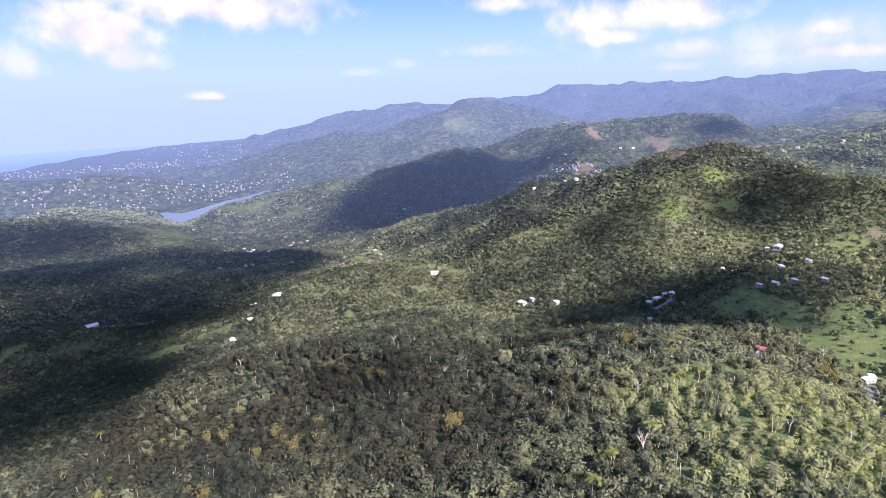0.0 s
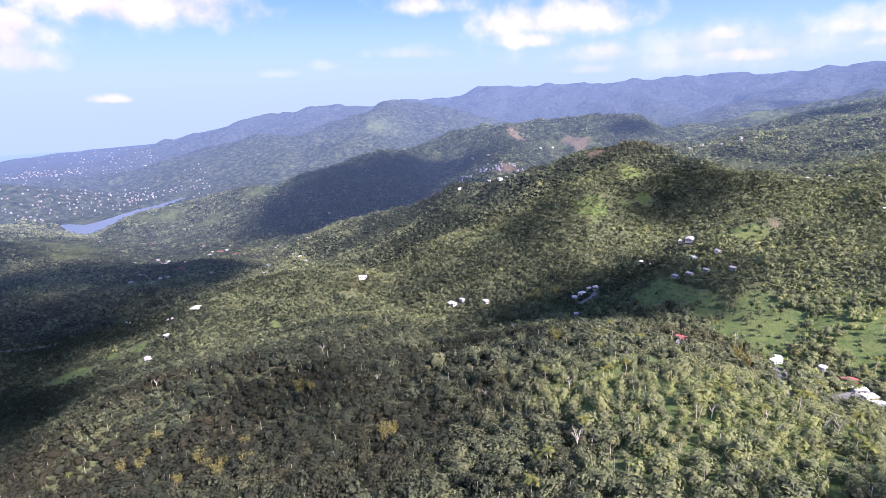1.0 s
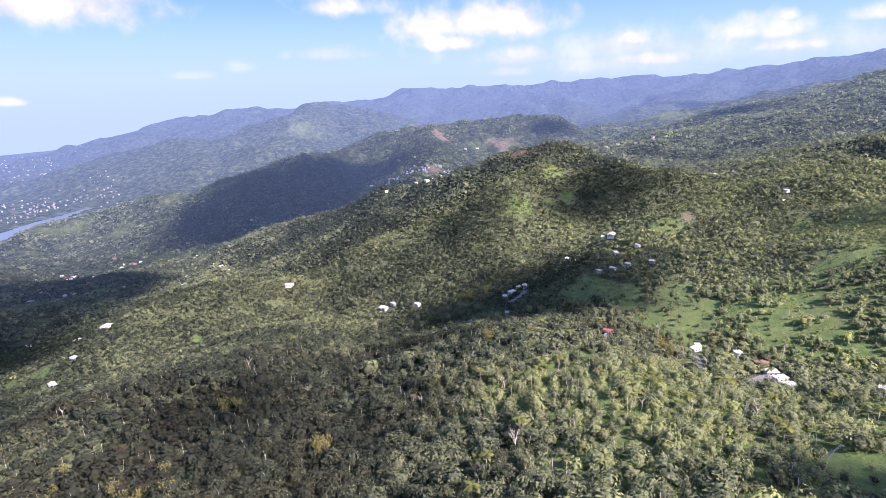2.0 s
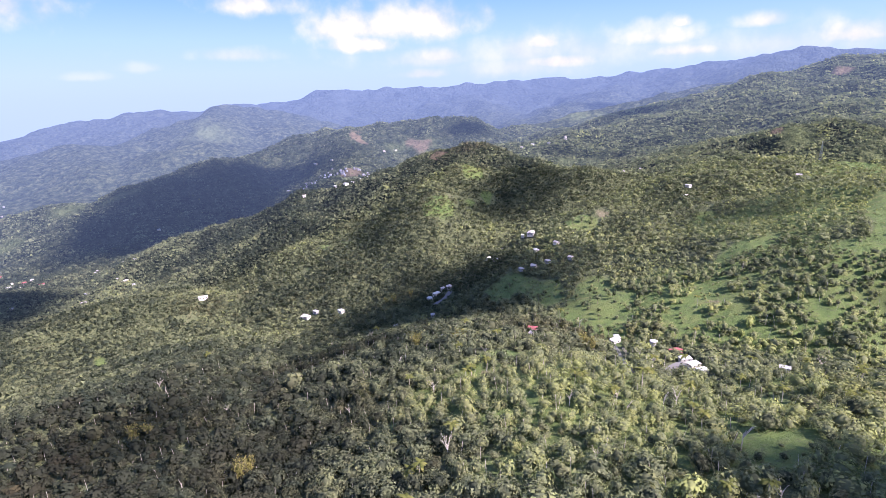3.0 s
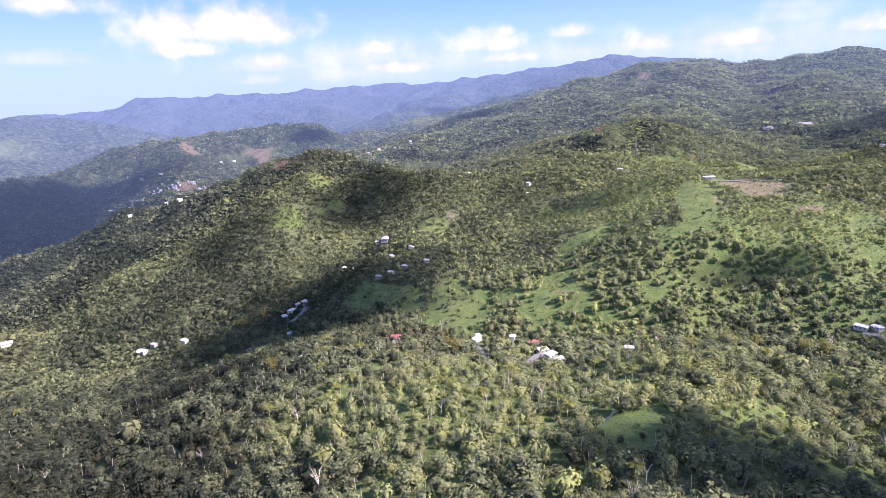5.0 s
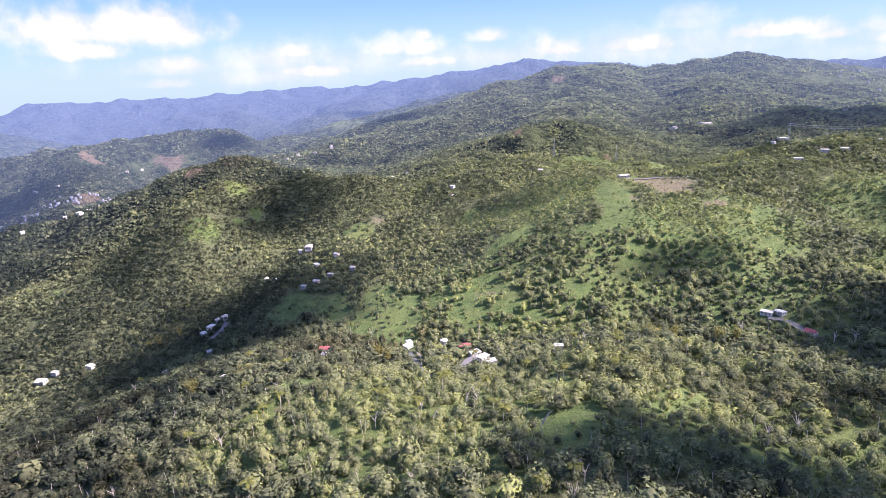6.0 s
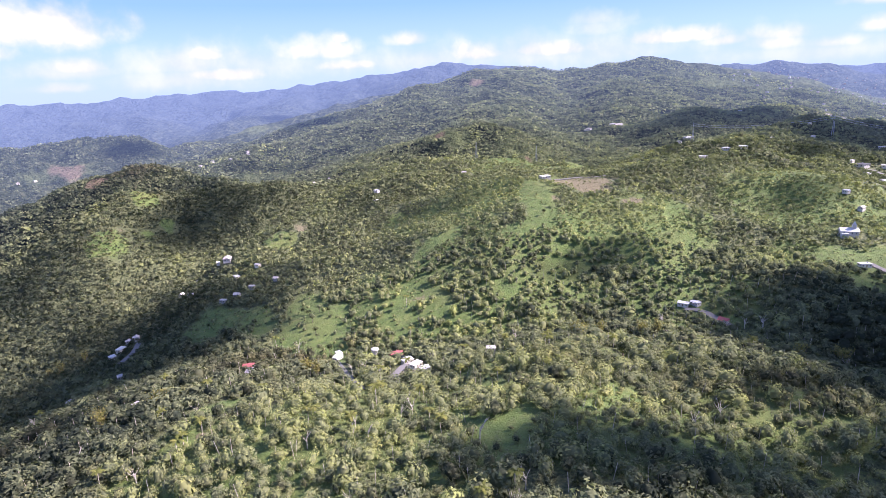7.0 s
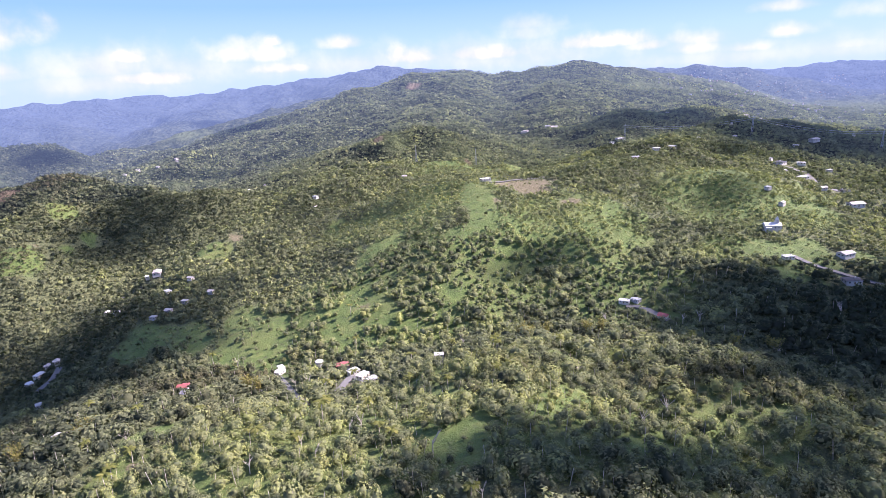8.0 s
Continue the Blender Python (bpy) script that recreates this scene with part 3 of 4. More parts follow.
SPLIT = 800.0
fan = np.linspace(-50, 114, 540)
ring = np.concatenate([fan, np.linspace(114, 310, 60)[1:-1]])
near_rings = np.concatenate([[0.05, 4.0], np.geomspace(9, SPLIT, 185)])
far_rings = np.concatenate([[SPLIT * 0.992], np.geomspace(SPLIT * 1.004, 4960, 175)])
ground = tagged(grid_mesh("ground", ring, near_rings, GROUND, closed=True), "green tropical hills with scrub, grass and bare earth", "ground", kind="structure")
backdrop = tagged(grid_mesh("backdrop", ring, far_rings, HAZED_DISTANCE, closed=True), "hazy blue-green mountains and coastal plain far away", "mountains", kind="structure")


def water(name, bearings, distances, z, mat, label):
    b, d = np.meshgrid(np.radians(bearings), distances)
    bm = bmesh.new()
    vs = [[bm.verts.new((dd * math.sin(bb), dd * math.cos(bb), z)) for bb, dd in zip(rb, rd)] for rb, rd in zip(b, d)]
    for r1, r2 in zip(vs, vs[1:]):
        for k in range(len(r1) - 1):
            bm.faces.new((r1[k + 1], r2[k + 1], r2[k], r1[k]))
    me = bpy.data.meshes.new(name)
    bm.to_mesh(me)
    bm.free()
    me.materials.append(mat)
    return tagged(new(name, me), label, "water", kind="structure")


def glowing_lake_build(s):
    p = place_of(s)
    # the lake's paleness is partly painted: a faint blue emission
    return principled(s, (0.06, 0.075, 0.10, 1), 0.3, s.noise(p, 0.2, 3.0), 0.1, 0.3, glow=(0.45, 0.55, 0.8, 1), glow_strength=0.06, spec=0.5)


def glowing_sea_build(s):
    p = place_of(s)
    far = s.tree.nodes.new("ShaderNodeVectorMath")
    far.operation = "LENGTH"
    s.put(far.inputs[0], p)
    # haze over the sea painted as blue emission, stronger farther out
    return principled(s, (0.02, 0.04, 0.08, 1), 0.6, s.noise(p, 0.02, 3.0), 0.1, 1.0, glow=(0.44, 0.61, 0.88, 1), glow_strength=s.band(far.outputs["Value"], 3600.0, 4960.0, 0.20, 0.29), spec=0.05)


water("lake", np.linspace(-29, -15, 15), (1740, 1900, 2100, 2400), LAKE_Z - 1.5, material("glowing_lake_water", glowing_lake_build), "still blue-grey reservoir among the hills")
water("sea", np.linspace(-60, -12, 33), (3400, 4000, 4960), SEA_Z - 1.5, material("glowing_sea_water", glowing_sea_build), "pale blue sea under haze")


# ---- the woods ----
def tri_mesh(name, verts, tris, tint, mat, smooth=False, dry=None):
    me = bpy.data.meshes.new(name)
    me.vertices.add(len(verts))
    me.vertices.foreach_set("co", np.ascontiguousarray(verts, np.float32).ravel())
    me.loops.add(tris.size)
    me.loops.foreach_set("vertex_index", np.ascontiguousarray(tris, np.int32).ravel())
    me.polygons.add(len(tris))
    me.polygons.foreach_set("loop_start", np.arange(len(tris), dtype=np.int32) * 3)
    if tint is not None:
        me.attributes.new("tint", "FLOAT", "POINT").data.foreach_set("value", np.ascontiguousarray(tint, np.float32))
    if dry is not None:
        me.attributes.new("dry", "FLOAT", "POINT").data.foreach_set("value", np.ascontiguousarray(dry, np.float32))
    me.update(calc_edges=True)
    if smooth:
        me.polygons.foreach_set("use_smooth", np.ones(len(tris), bool))
    me.materials.append(mat)
    return me


def ico():
    bm = bmesh.new()
    bmesh.ops.create_icosphere(bm, subdivisions=1, radius=1.0)
    v = np.array([q.co[:] for q in bm.verts])
    t = np.array([[q.index for q in f.verts] for f in bm.faces])
    bm.free()
    return v, t


ICO_V, ICO_T = ico()


def crown(rng, radius, tall, leaves, leaf, core=0.72, lumps=5, low=0.45):
    """A crown round the origin: a lumpy core, tinted dark to paint the shade inside, and tufts of leaves standing off
    it. Vertices, triangles, and the tufts' own tint.
    """
    lump = rng.normal(size=(lumps, 3))
    lump /= np.linalg.norm(lump, axis=1)[:, None]
    size = rng.uniform(0.25, 0.6, lumps)

    def push(way):
        return 0.8 + (np.clip(way @ lump.T - 0.55, 0, 1) * size * 1.6).max(axis=1)
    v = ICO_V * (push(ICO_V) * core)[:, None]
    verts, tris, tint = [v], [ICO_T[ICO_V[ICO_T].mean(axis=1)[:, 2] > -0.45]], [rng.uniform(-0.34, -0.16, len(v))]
    if not core:
        v = v[:0]
        verts, tris, tint = [], [], []
    if leaves:
        way = rng.normal(size=(leaves, 3))
        way[:, 2] = way[:, 2] * 0.9 + low
        way /= np.linalg.norm(way, axis=1)[:, None]
        at = way * (push(way) * rng.uniform(0.72, 1.06, leaves))[:, None]
        n = way * 1.1 + rng.normal(size=(leaves, 3)) * 0.36 + np.array([0, 0, 0.25])
        n /= np.linalg.norm(n, axis=1)[:, None]
        e = np.cross(n, rng.normal(size=(leaves, 3)))
        e /= np.linalg.norm(e, axis=1)[:, None]
        f = np.cross(n, e)
        k = (leaf / radius) * rng.uniform(0.7, 1.3, leaves)[:, None]
        j = rng.uniform(0.45, 1.35, (leaves, 3, 1))
        tri = np.stack([at + k * j[:, 0] * f, at - k * j[:, 1] * (0.5 * f - 0.87 * e), at - k * j[:, 2] * (0.5 * f + 0.87 * e)], 1).reshape(-1, 3)
        verts.append(tri)
        tris.append(np.arange(leaves * 3).reshape(-1, 3) + len(v))
        tint.append(np.repeat(rng.uniform(-0.12, 0.16, leaves), 3))
    v = np.concatenate(verts) * np.array([radius, radius, radius * tall])
    return v, np.concatenate(tris), np.concatenate(tint)


def scatter(rng, lo, hi, step, left=-49.0, right=113.0):
    """Jittered places in a fan of the plan, one for each square of that step."""
    g = np.arange(-hi, hi, step)
    x, y = np.meshgrid(g, g)
    x, y = x.ravel() + rng.uniform(-0.5, 0.5, x.size) * step, y.ravel() + rng.uniform(-0.5, 0.5, x.size) * step
    d, b = np.hypot(x, y), np.degrees(np.arctan2(x, y))
    k = (d > lo) & (d < hi) & (b > left) & (b < right)
    return x[k], y[k]


def plant(rng, x, y, kinds, lift, sizes, base_tint, dry):
    """Copies of the crowns, standing on the ground at these places, as one list of triangles."""
    z = height(x, y)
    which = rng.randint(len(kinds), size=len(x))
    out_v, out_t, out_c, out_d, start = [], [], [], [], 0
    for k, (v, t, c) in enumerate(kinds):
        m = which == k
        n = int(m.sum())
        if not n:
            continue
        a = rng.uniform(0, 2 * math.pi, n)
        s = sizes[m]
        ca, sa, wide = np.cos(a) * s, np.sin(a) * s, rng.uniform(0.7, 1.45, n)[:, None]
        ux, uy = v[None, :, 0] * wide, v[None, :, 1] / wide * rng.uniform(0.85, 1.3, n)[:, None]
        vx = ux * ca[:, None] - uy * sa[:, None] + x[m][:, None]
        vy = ux * sa[:, None] + uy * ca[:, None] + y[m][:, None]
        vz = v[None, :, 2] * s[:, None] * rng.uniform(0.85, 1.25, n)[:, None] + (z[m] + lift * s)[:, None]
        out_v.append(np.stack([vx, vy, vz], -1).reshape(-1, 3))
        out_t.append((t[None] + (np.arange(n) * len(v))[:, None, None]).reshape(-1, 3) + start)
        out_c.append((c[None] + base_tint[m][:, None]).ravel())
        out_d.append(np.repeat(dry[m], len(v)))
        start += n * len(v)
    return np.concatenate(out_v), np.concatenate(out_t), np.concatenate(out_c), np.concatenate(out_d)


def open_land(x, y):
    return np.maximum(np.maximum(grassy(x, y), cover(x, y, BARE, 0.8)), built(x, y))


def built(x, y):
    """1 where houses and roads keep the trees away."""
    near = np.zeros(np.shape(x))
    for hx, hy, size in ALL_HOUSES:
        near = np.maximum(near, np.hypot(x - hx, y - hy) < size * 0.45 + 1.5)
    for wide, *pts in ROADS:
        for (ax, ay), (cx, cy) in zip(pts, pts[1:]):
            ux, uy = cx - ax, cy - ay
            k = np.clip(((x - ax) * ux + (y - ay) * uy) / (ux * ux + uy * uy), 0, 1)
            near = np.maximum(near, np.hypot(x - ax - k * ux, y - ay - k * uy) < wide * 0.5 + 1.5)
    return near


ALL_HOUSES = WHITE_HOUSES + GREY_HOUSES + RED_HOUSES + DARK_HOUSES + TIN_HOUSES


def woods(label, seed, lo, hi, step, kinds, lift, spread, mat=None):
    rng = np.random.RandomState(seed)
    x, y = scatter(rng, lo, hi, step)
    scrub = cover(x, y, SCRUB)
    bare_land = open_land(x, y)
    keep = (bare_land < 0.42) | ((rng.rand(len(x)) < 0.34) & (built(x, y) < 0.5))
    keep &= (lake_depth(x, y) < -12) & (rng.rand(len(x)) > 0.08 + 0.22 * scrub)
    x, y, scrub, bare_land = x[keep], y[keep], scrub[keep], bare_land[keep]
    sizes = np.clip(rng.lognormal(0.0, spread, len(x)), 0.45, 1.8) * (1 - 0.28 * scrub) * np.where(bare_land < 0.42, 1.0, 0.45)
    patch = 0.5 + 0.5 * fractal(x, y, 60, 2, 40)
    tint = 0.12 + 0.50 * patch + 0.26 * scrub + rng.normal(0, 0.15, len(x)) - 0.12 * cover(x, y, DRY) - 0.40 * cover(x, y, SHADED_OLD_WOODS) + 0.24 * fractal(x, y, 23, 2, 41)
    dry = np.clip(0.55 * cover(x, y, DRY) + 0.28 * fractal(x, y, 45, 3, 44) + rng.normal(-0.04, 0.16, len(x)), 0, 1)
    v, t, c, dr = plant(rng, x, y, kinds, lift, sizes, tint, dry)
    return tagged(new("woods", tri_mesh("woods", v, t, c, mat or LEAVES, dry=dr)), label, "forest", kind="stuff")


# old dark woods, tinted darker partly to paint shade on slopes, and drier olive woods
SHADED_OLD_WOODS = [
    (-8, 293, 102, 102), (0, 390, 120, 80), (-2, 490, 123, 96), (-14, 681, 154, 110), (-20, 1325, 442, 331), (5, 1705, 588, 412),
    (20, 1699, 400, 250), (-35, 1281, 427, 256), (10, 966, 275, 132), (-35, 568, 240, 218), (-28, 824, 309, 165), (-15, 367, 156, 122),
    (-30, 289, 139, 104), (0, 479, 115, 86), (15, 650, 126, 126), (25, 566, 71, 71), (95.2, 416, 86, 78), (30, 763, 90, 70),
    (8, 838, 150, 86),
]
DRY = [
    (-12, 331, 122, 88), (-28, 375, 75, 75), (10, 391, 70, 29), (0, 257, 86, 64), (-24, 417, 50, 25), (35.2, 381, 51, 20),
    (78.2, 262, 39, 23), (-2, 698, 42, 19), (26, 860, 60, 40), (22.5, 707, 26, 28), (26.1, 790, 20, 22),
]
rng = np.random.RandomState(3)


def tuft(rng, radius, tall, leaves, leaf):
    """A ragged crown for the distance: a handful of leafy sprays over a low dome."""
    way = rng.normal(size=(leaves, 3))
    way[:, 2] = np.abs(way[:, 2]) * 0.8 + 0.25
    way /= np.linalg.norm(way, axis=1)[:, None]
    at = way * rng.uniform(0.55, 1.0, leaves)[:, None] * np.array([radius, radius, radius * tall])
    n = way * 1.2 + rng.normal(size=(leaves, 3)) * 0.3
    n /= np.linalg.norm(n, axis=1)[:, None]
    e = np.cross(n, rng.normal(size=(leaves, 3)))
    e /= np.linalg.norm(e, axis=1)[:, None]
    f = np.cross(n, e)
    j = leaf * rng.uniform(0.6, 1.35, (leaves, 3, 1))
    v = np.stack([at + j[:, 0] * f, at - j[:, 1] * (0.5 * f - 0.87 * e), at - j[:, 2] * (0.5 * f + 0.87 * e)], 1).reshape(-1, 3)
    return v, np.arange(leaves * 3).reshape(-1, 3), np.repeat(rng.uniform(-0.14, 0.14, leaves), 3)


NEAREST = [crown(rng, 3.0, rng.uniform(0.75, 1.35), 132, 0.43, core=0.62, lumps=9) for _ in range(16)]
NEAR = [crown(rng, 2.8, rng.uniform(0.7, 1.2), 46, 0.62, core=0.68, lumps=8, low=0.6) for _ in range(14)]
MIDDLE = [tuft(rng, 2.0, rng.uniform(0.7, 1.2), 11, 0.92) for _ in range(18)]
FARTHER = [tuft(rng, 2.2, rng.uniform(0.6, 1.0), 8, 1.15) for _ in range(16)]
FARTHEST = [tuft(rng, 3.0, rng.uniform(0.5, 0.9), 4, 1.8) for _ in range(12)]
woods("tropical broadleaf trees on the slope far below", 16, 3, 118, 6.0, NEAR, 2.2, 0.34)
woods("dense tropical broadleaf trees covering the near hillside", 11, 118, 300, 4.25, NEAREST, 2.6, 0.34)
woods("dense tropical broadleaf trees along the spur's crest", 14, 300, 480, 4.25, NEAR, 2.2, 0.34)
woods("dense green broadleaf trees on the valley's slopes", 12, 480, 800, 3.0, MIDDLE, 1.0, 0.36)
woods("dense green broadleaf trees on the farther slopes", 15, 800, 1200, 3.6, FARTHER, 0.8, 0.36, HAZED_LEAVES)
woods("distant wooded slopes of merging tree crowns", 13, 1200, 2000, 6.0, FARTHEST, 0.6, 0.34, HAZED_LEAVES)


# ---- clouds overhead, which shade parts of the land ----
def cloud_build(s, thick):
    """Thick in the middle, thinning out towards a ragged rim."""
    tc = s.tree.nodes.new("ShaderNodeTexCoord").outputs["Object"]
    xyz = s.tree.nodes.new("ShaderNodeSeparateXYZ")
    s.put(xyz.inputs[0], tc)
    r = s.math("SQRT", s.math("ADD", s.math("MULTIPLY", xyz.outputs[0], xyz.outputs[0]), s.math("MULTIPLY", xyz.outputs[1], xyz.outputs[1])))
    rag = s.noise(place_of(s), 0.009, 6.0, 0.60)
    body = s.band(s.math("ADD", r, s.math("MULTIPLY", s.math("SUBTRACT", rag, 0.5), 1.2)), 1.22, 0.36)
    a, b = s.tree.nodes.new("ShaderNodeBsdfTransparent"), s.tree.nodes.new("ShaderNodeBsdfDiffuse")
    s.put(b.inputs[0], (0.9, 0.9, 0.9, 1))
    m = s.tree.nodes.new("ShaderNodeMixShader")
    s.put(m.inputs[0], s.math("MULTIPLY", body, thick))
    s.tree.links.new(a.outputs[0], m.inputs[1])
    s.tree.links.new(b.outputs[0], m.inputs[2])
    return m.outputs[0]


CLOUD = {k: material("cloud", lambda s: cloud_build(s, k)) for k in (0.4, 0.5, 0.6, 0.76, 0.9, 0.97)}


def cloud(b, d, across, along, thick=0.76):
    """A flat-based cumulus that stands between the sun and a patch of the land."""
    x, y = polar(b, d)
    z = ground_at(x, y)
    rise = 560.0 + 0.45 * d
    at = Vector((x, y, z)) + SUN_WAY * (rise / SUN_WAY.z)
    bm = bmesh.new()
    bmesh.ops.create_icosphere(bm, subdivisions=4, radius=1.0)
    for v in bm.verts:
        lump = 1 + 0.22 * noise.noise(v.co * 2.2 + Vector((b, d, 0)))
        v.co = v.co * lump * 1.25
        v.co.z *= 0.35 if v.co.z > 0 else 0.06
    me = bpy.data.meshes.new("cloud")
    bm.to_mesh(me)
    bm.free()
    for f in me.polygons:
        f.use_smooth = True
    me.materials.append(CLOUD[thick])
    ob = new("cloud", me)
    ob.matrix_world = Matrix.LocRotScale(at, Euler((0, 0, -radians(b))), (across, along, 60))
    return tagged(ob, "white fair-weather cumulus cloud high over the hills", "cloud", "clouds")


for row in SHADE:
    cloud(*row)


# ---- building materials ----
def plaster(name, base, dirt):
    def build(s):
        p = place_of(s)
        a, b = s.noise(p, 0.7, 4.0), s.noise(p, 6.0, 4.0)
        c = s.mix(s.band(a, 0.45, 0.75, 0.0, 0.6), base, dirt)
        c = s.mix(s.math("MULTIPLY", b, 0.2), c, dirt)
        return principled(s, c, 0.8, b, 0.2, 0.03)
    return material(name, build)


WHITE = plaster("white_plaster", (0.46, 0.44, 0.41, 1), (0.36, 0.34, 0.30, 1))
CREAM = plaster("cream_plaster", (0.62, 0.56, 0.45, 1), (0.40, 0.36, 0.30, 1))
CONCRETE = plaster("bare_concrete", (0.36, 0.35, 0.33, 1), (0.20, 0.19, 0.18, 1))
ROOF_WHITE = plaster("sealed_white_roof", (0.47, 0.47, 0.46, 1), (0.32, 0.31, 0.29, 1))
ROOF_RED = plaster("red_painted_roof", (0.30, 0.085, 0.085, 1), (0.20, 0.09, 0.08, 1))
ROOF_DARK = plaster("dark_tar_roof", (0.035, 0.037, 0.045, 1), (0.09, 0.09, 0.09, 1))
TIN = plaster("tin_sheet", (0.42, 0.40, 0.38, 1), (0.27, 0.15, 0.09, 1))
ASPHALT = plaster("worn_asphalt", (0.12, 0.115, 0.11, 1), (0.17, 0.155, 0.14, 1))
DARK_GLASS = material("dark_glass", lambda s: principled(s, (0.03, 0.035, 0.04, 1), 0.12, spec=0.5))
DOOR_WOOD = material("door_wood", lambda s: principled(s, s.ramp(s.noise(place_of(s), 5.0), (0.3, (0.10, 0.055, 0.03)), (0.7, (0.2, 0.12, 0.07))), 0.6))
BARK = material("bark", lambda s: principled(s, s.ramp(s.noise(place_of(s), 2.5, 5.0), (0.3, (0.11, 0.085, 0.06)), (0.7, (0.26, 0.22, 0.17))), 0.9))
PALE_BARK = material("pale_bark", lambda s: principled(s, s.ramp(s.noise(place_of(s), 2.0, 5.0), (0.3, (0.30, 0.26, 0.21)), (0.7, (0.58, 0.53, 0.45))), 0.9))
STEEL = material("grey_steel", lambda s: principled(s, (0.45, 0.46, 0.47, 1), 0.45, metal=0.6))


def part(name, bm, mat, parent, label=""):
    me = bpy.data.meshes.new(name)
    bm.to_mesh(me)
    bm.free()
    me.materials.append(mat)
    ob = new(name, me)
    ob.parent = parent
    if label:
        ob["label"] = label
    return ob


def box(bm, x0, y0, z0, x1, y1, z1, bevel=0.0):
    m = Matrix.LocRotScale(((x0 + x1) / 2, (y0 + y1) / 2, (z0 + z1) / 2), None, (x1 - x0, y1 - y0, z1 - z0))
    made = bmesh.ops.create_cube(bm, size=1.0, matrix=m)
    if bevel:
        edges = {e for v in made["verts"] for e in v.link_edges}
        bmesh.ops.bevel(bm, geom=list(edges), offset=bevel, segments=1, affect="EDGES")
    return bm


def make_house(l, w, h, wall_mat, roof_mat, roof_kind, label, porch):
    root = new("house")
    holes, k = [], 1
    n = max(2, int(l // 3.2))
    step = l / n
    for i in range(n):
        mid = step * (i + 0.5)
        holes.append(("s", mid - 0.55, mid + 0.55, 0.0, 2.1) if i == n // 2 else ("s", mid - 0.7, mid + 0.7, 0.95, 2.1))
    for key, long in (("w", w), ("e", w), ("n", l)):
        holes += [(key, long * 0.3 - 0.65, long * 0.3 + 0.65, 0.95, 2.1), (key, long * 0.7 - 0.65, long * 0.7 + 0.65, 0.95, 2.1)]
    part("body", box(bmesh.new(), -l / 2, -w / 2, -2.5, l / 2, w / 2, h, 0.03), wall_mat, root)
    bm = bmesh.new()
    e = 0.45
    if roof_kind == "slab":
        box(bm, -l / 2 - e, -w / 2 - e, h, l / 2 + e, w / 2 + e, h + 0.22, 0.03)
    else:
        # one closed sheet, bent over the ridge, with filled gable ends
        top = h + w * 0.22
        rim = [(-w / 2 - e, h - 0.1), (0, top), (w / 2 + e, h - 0.1), (w / 2 + e, h - 0.24), (0, h - 0.1), (-w / 2 - e, h - 0.24)]
        ends = [[bm.verts.new((x, y, z)) for y, z in rim] for x in (-l / 2 - e, l / 2 + e)]
        for i in range(6):
            bm.faces.new((ends[0][i], ends[0][(i + 1) % 6], ends[1][(i + 1) % 6], ends[1][i]))
        for q in ends:
            bm.faces.new((q[0], q[1], q[4], q[5]))
            bm.faces.new((q[1], q[2], q[3], q[4]))
        bmesh.ops.recalc_face_normals(bm, faces=bm.faces)
    roof = part("roof", bm, roof_mat, root)
    if roof_kind == "slab":
        part("water_tank", barrel(0.55, 1.1, h + 0.22, l * 0.3, w * 0.2), WHITE, roof)
    for key, a, b, lo, hi in holes:
        bm = bmesh.new()
        if key in "sn":
            y = -w / 2 if key == "s" else w / 2
            box(bm, a - l / 2, y - 0.03, lo, b - l / 2, y + 0.03, hi)
        else:
            x = -l / 2 if key == "w" else l / 2
            box(bm, x - 0.03, a - w / 2, lo, x + 0.03, b - w / 2, hi)
        part("door" if lo == 0 else "window", bm, DOOR_WOOD if lo == 0 else DARK_GLASS, root)
    if porch:
        bm = bmesh.new()
        part("porch_roof", box(bm, -l / 2, -w / 2 - 2.6, h - 0.35, l * 0.2, -w / 2 - 0.46, h - 0.2, 0.02), roof_mat, root)
        for x in (-l / 2 + 0.2, l * 0.2 - 0.2):
            bm = bmesh.new()
            part("porch_post", box(bm, x - 0.1, -w / 2 - 2.5, -2.0, x + 0.1, -w / 2 - 2.3, h - 0.35), wall_mat, root)
    return tagged(root, label, "house", "houses on the hills")


def barrel(r, h, z, x=0.0, y=0.0, sides=14, top=1.0):
    bm = bmesh.new()
    bmesh.ops.create_cone(bm, cap_ends=True, segments=sides, radius1=r, radius2=r * top, depth=h, matrix=Matrix.Translation((x, y, z + h / 2)))
    return bm


HOME = {
    "white": [make_house(12, 8, 3.0, WHITE, ROOF_WHITE, "slab", "white plastered house with a flat white roof among trees", True),
              make_house(11, 7, 2.9, CREAM, ROOF_WHITE, "slab", "cream plastered house with a flat white roof on the hillside", False),
              make_house(12, 7.5, 3.0, WHITE, TIN, "gable", "white house with a weathered pale tin gable roof", False)],
    "grey": [make_house(11, 8, 3.0, CONCRETE, CONCRETE, "slab", "grey bare-concrete house with a flat roof among trees", False),
             make_house(10, 7, 2.9, CONCRETE, TIN, "gable", "grey concrete house with a rusty tin roof on a slope", True)],
    "red": [make_house(12, 9, 3.0, WHITE, ROOF_RED, "gable", "white house with a bright red pitched roof", True)],
    "dark": [make_house(11, 9, 3.0, WHITE, ROOF_DARK, "slab", "white house with a black tarred flat roof", False)],
    "tin": [make_house(10, 7, 2.8, CREAM, TIN, "gable", "small cream house with a rusty tin roof", False)],
}
spots = random.Random(8)


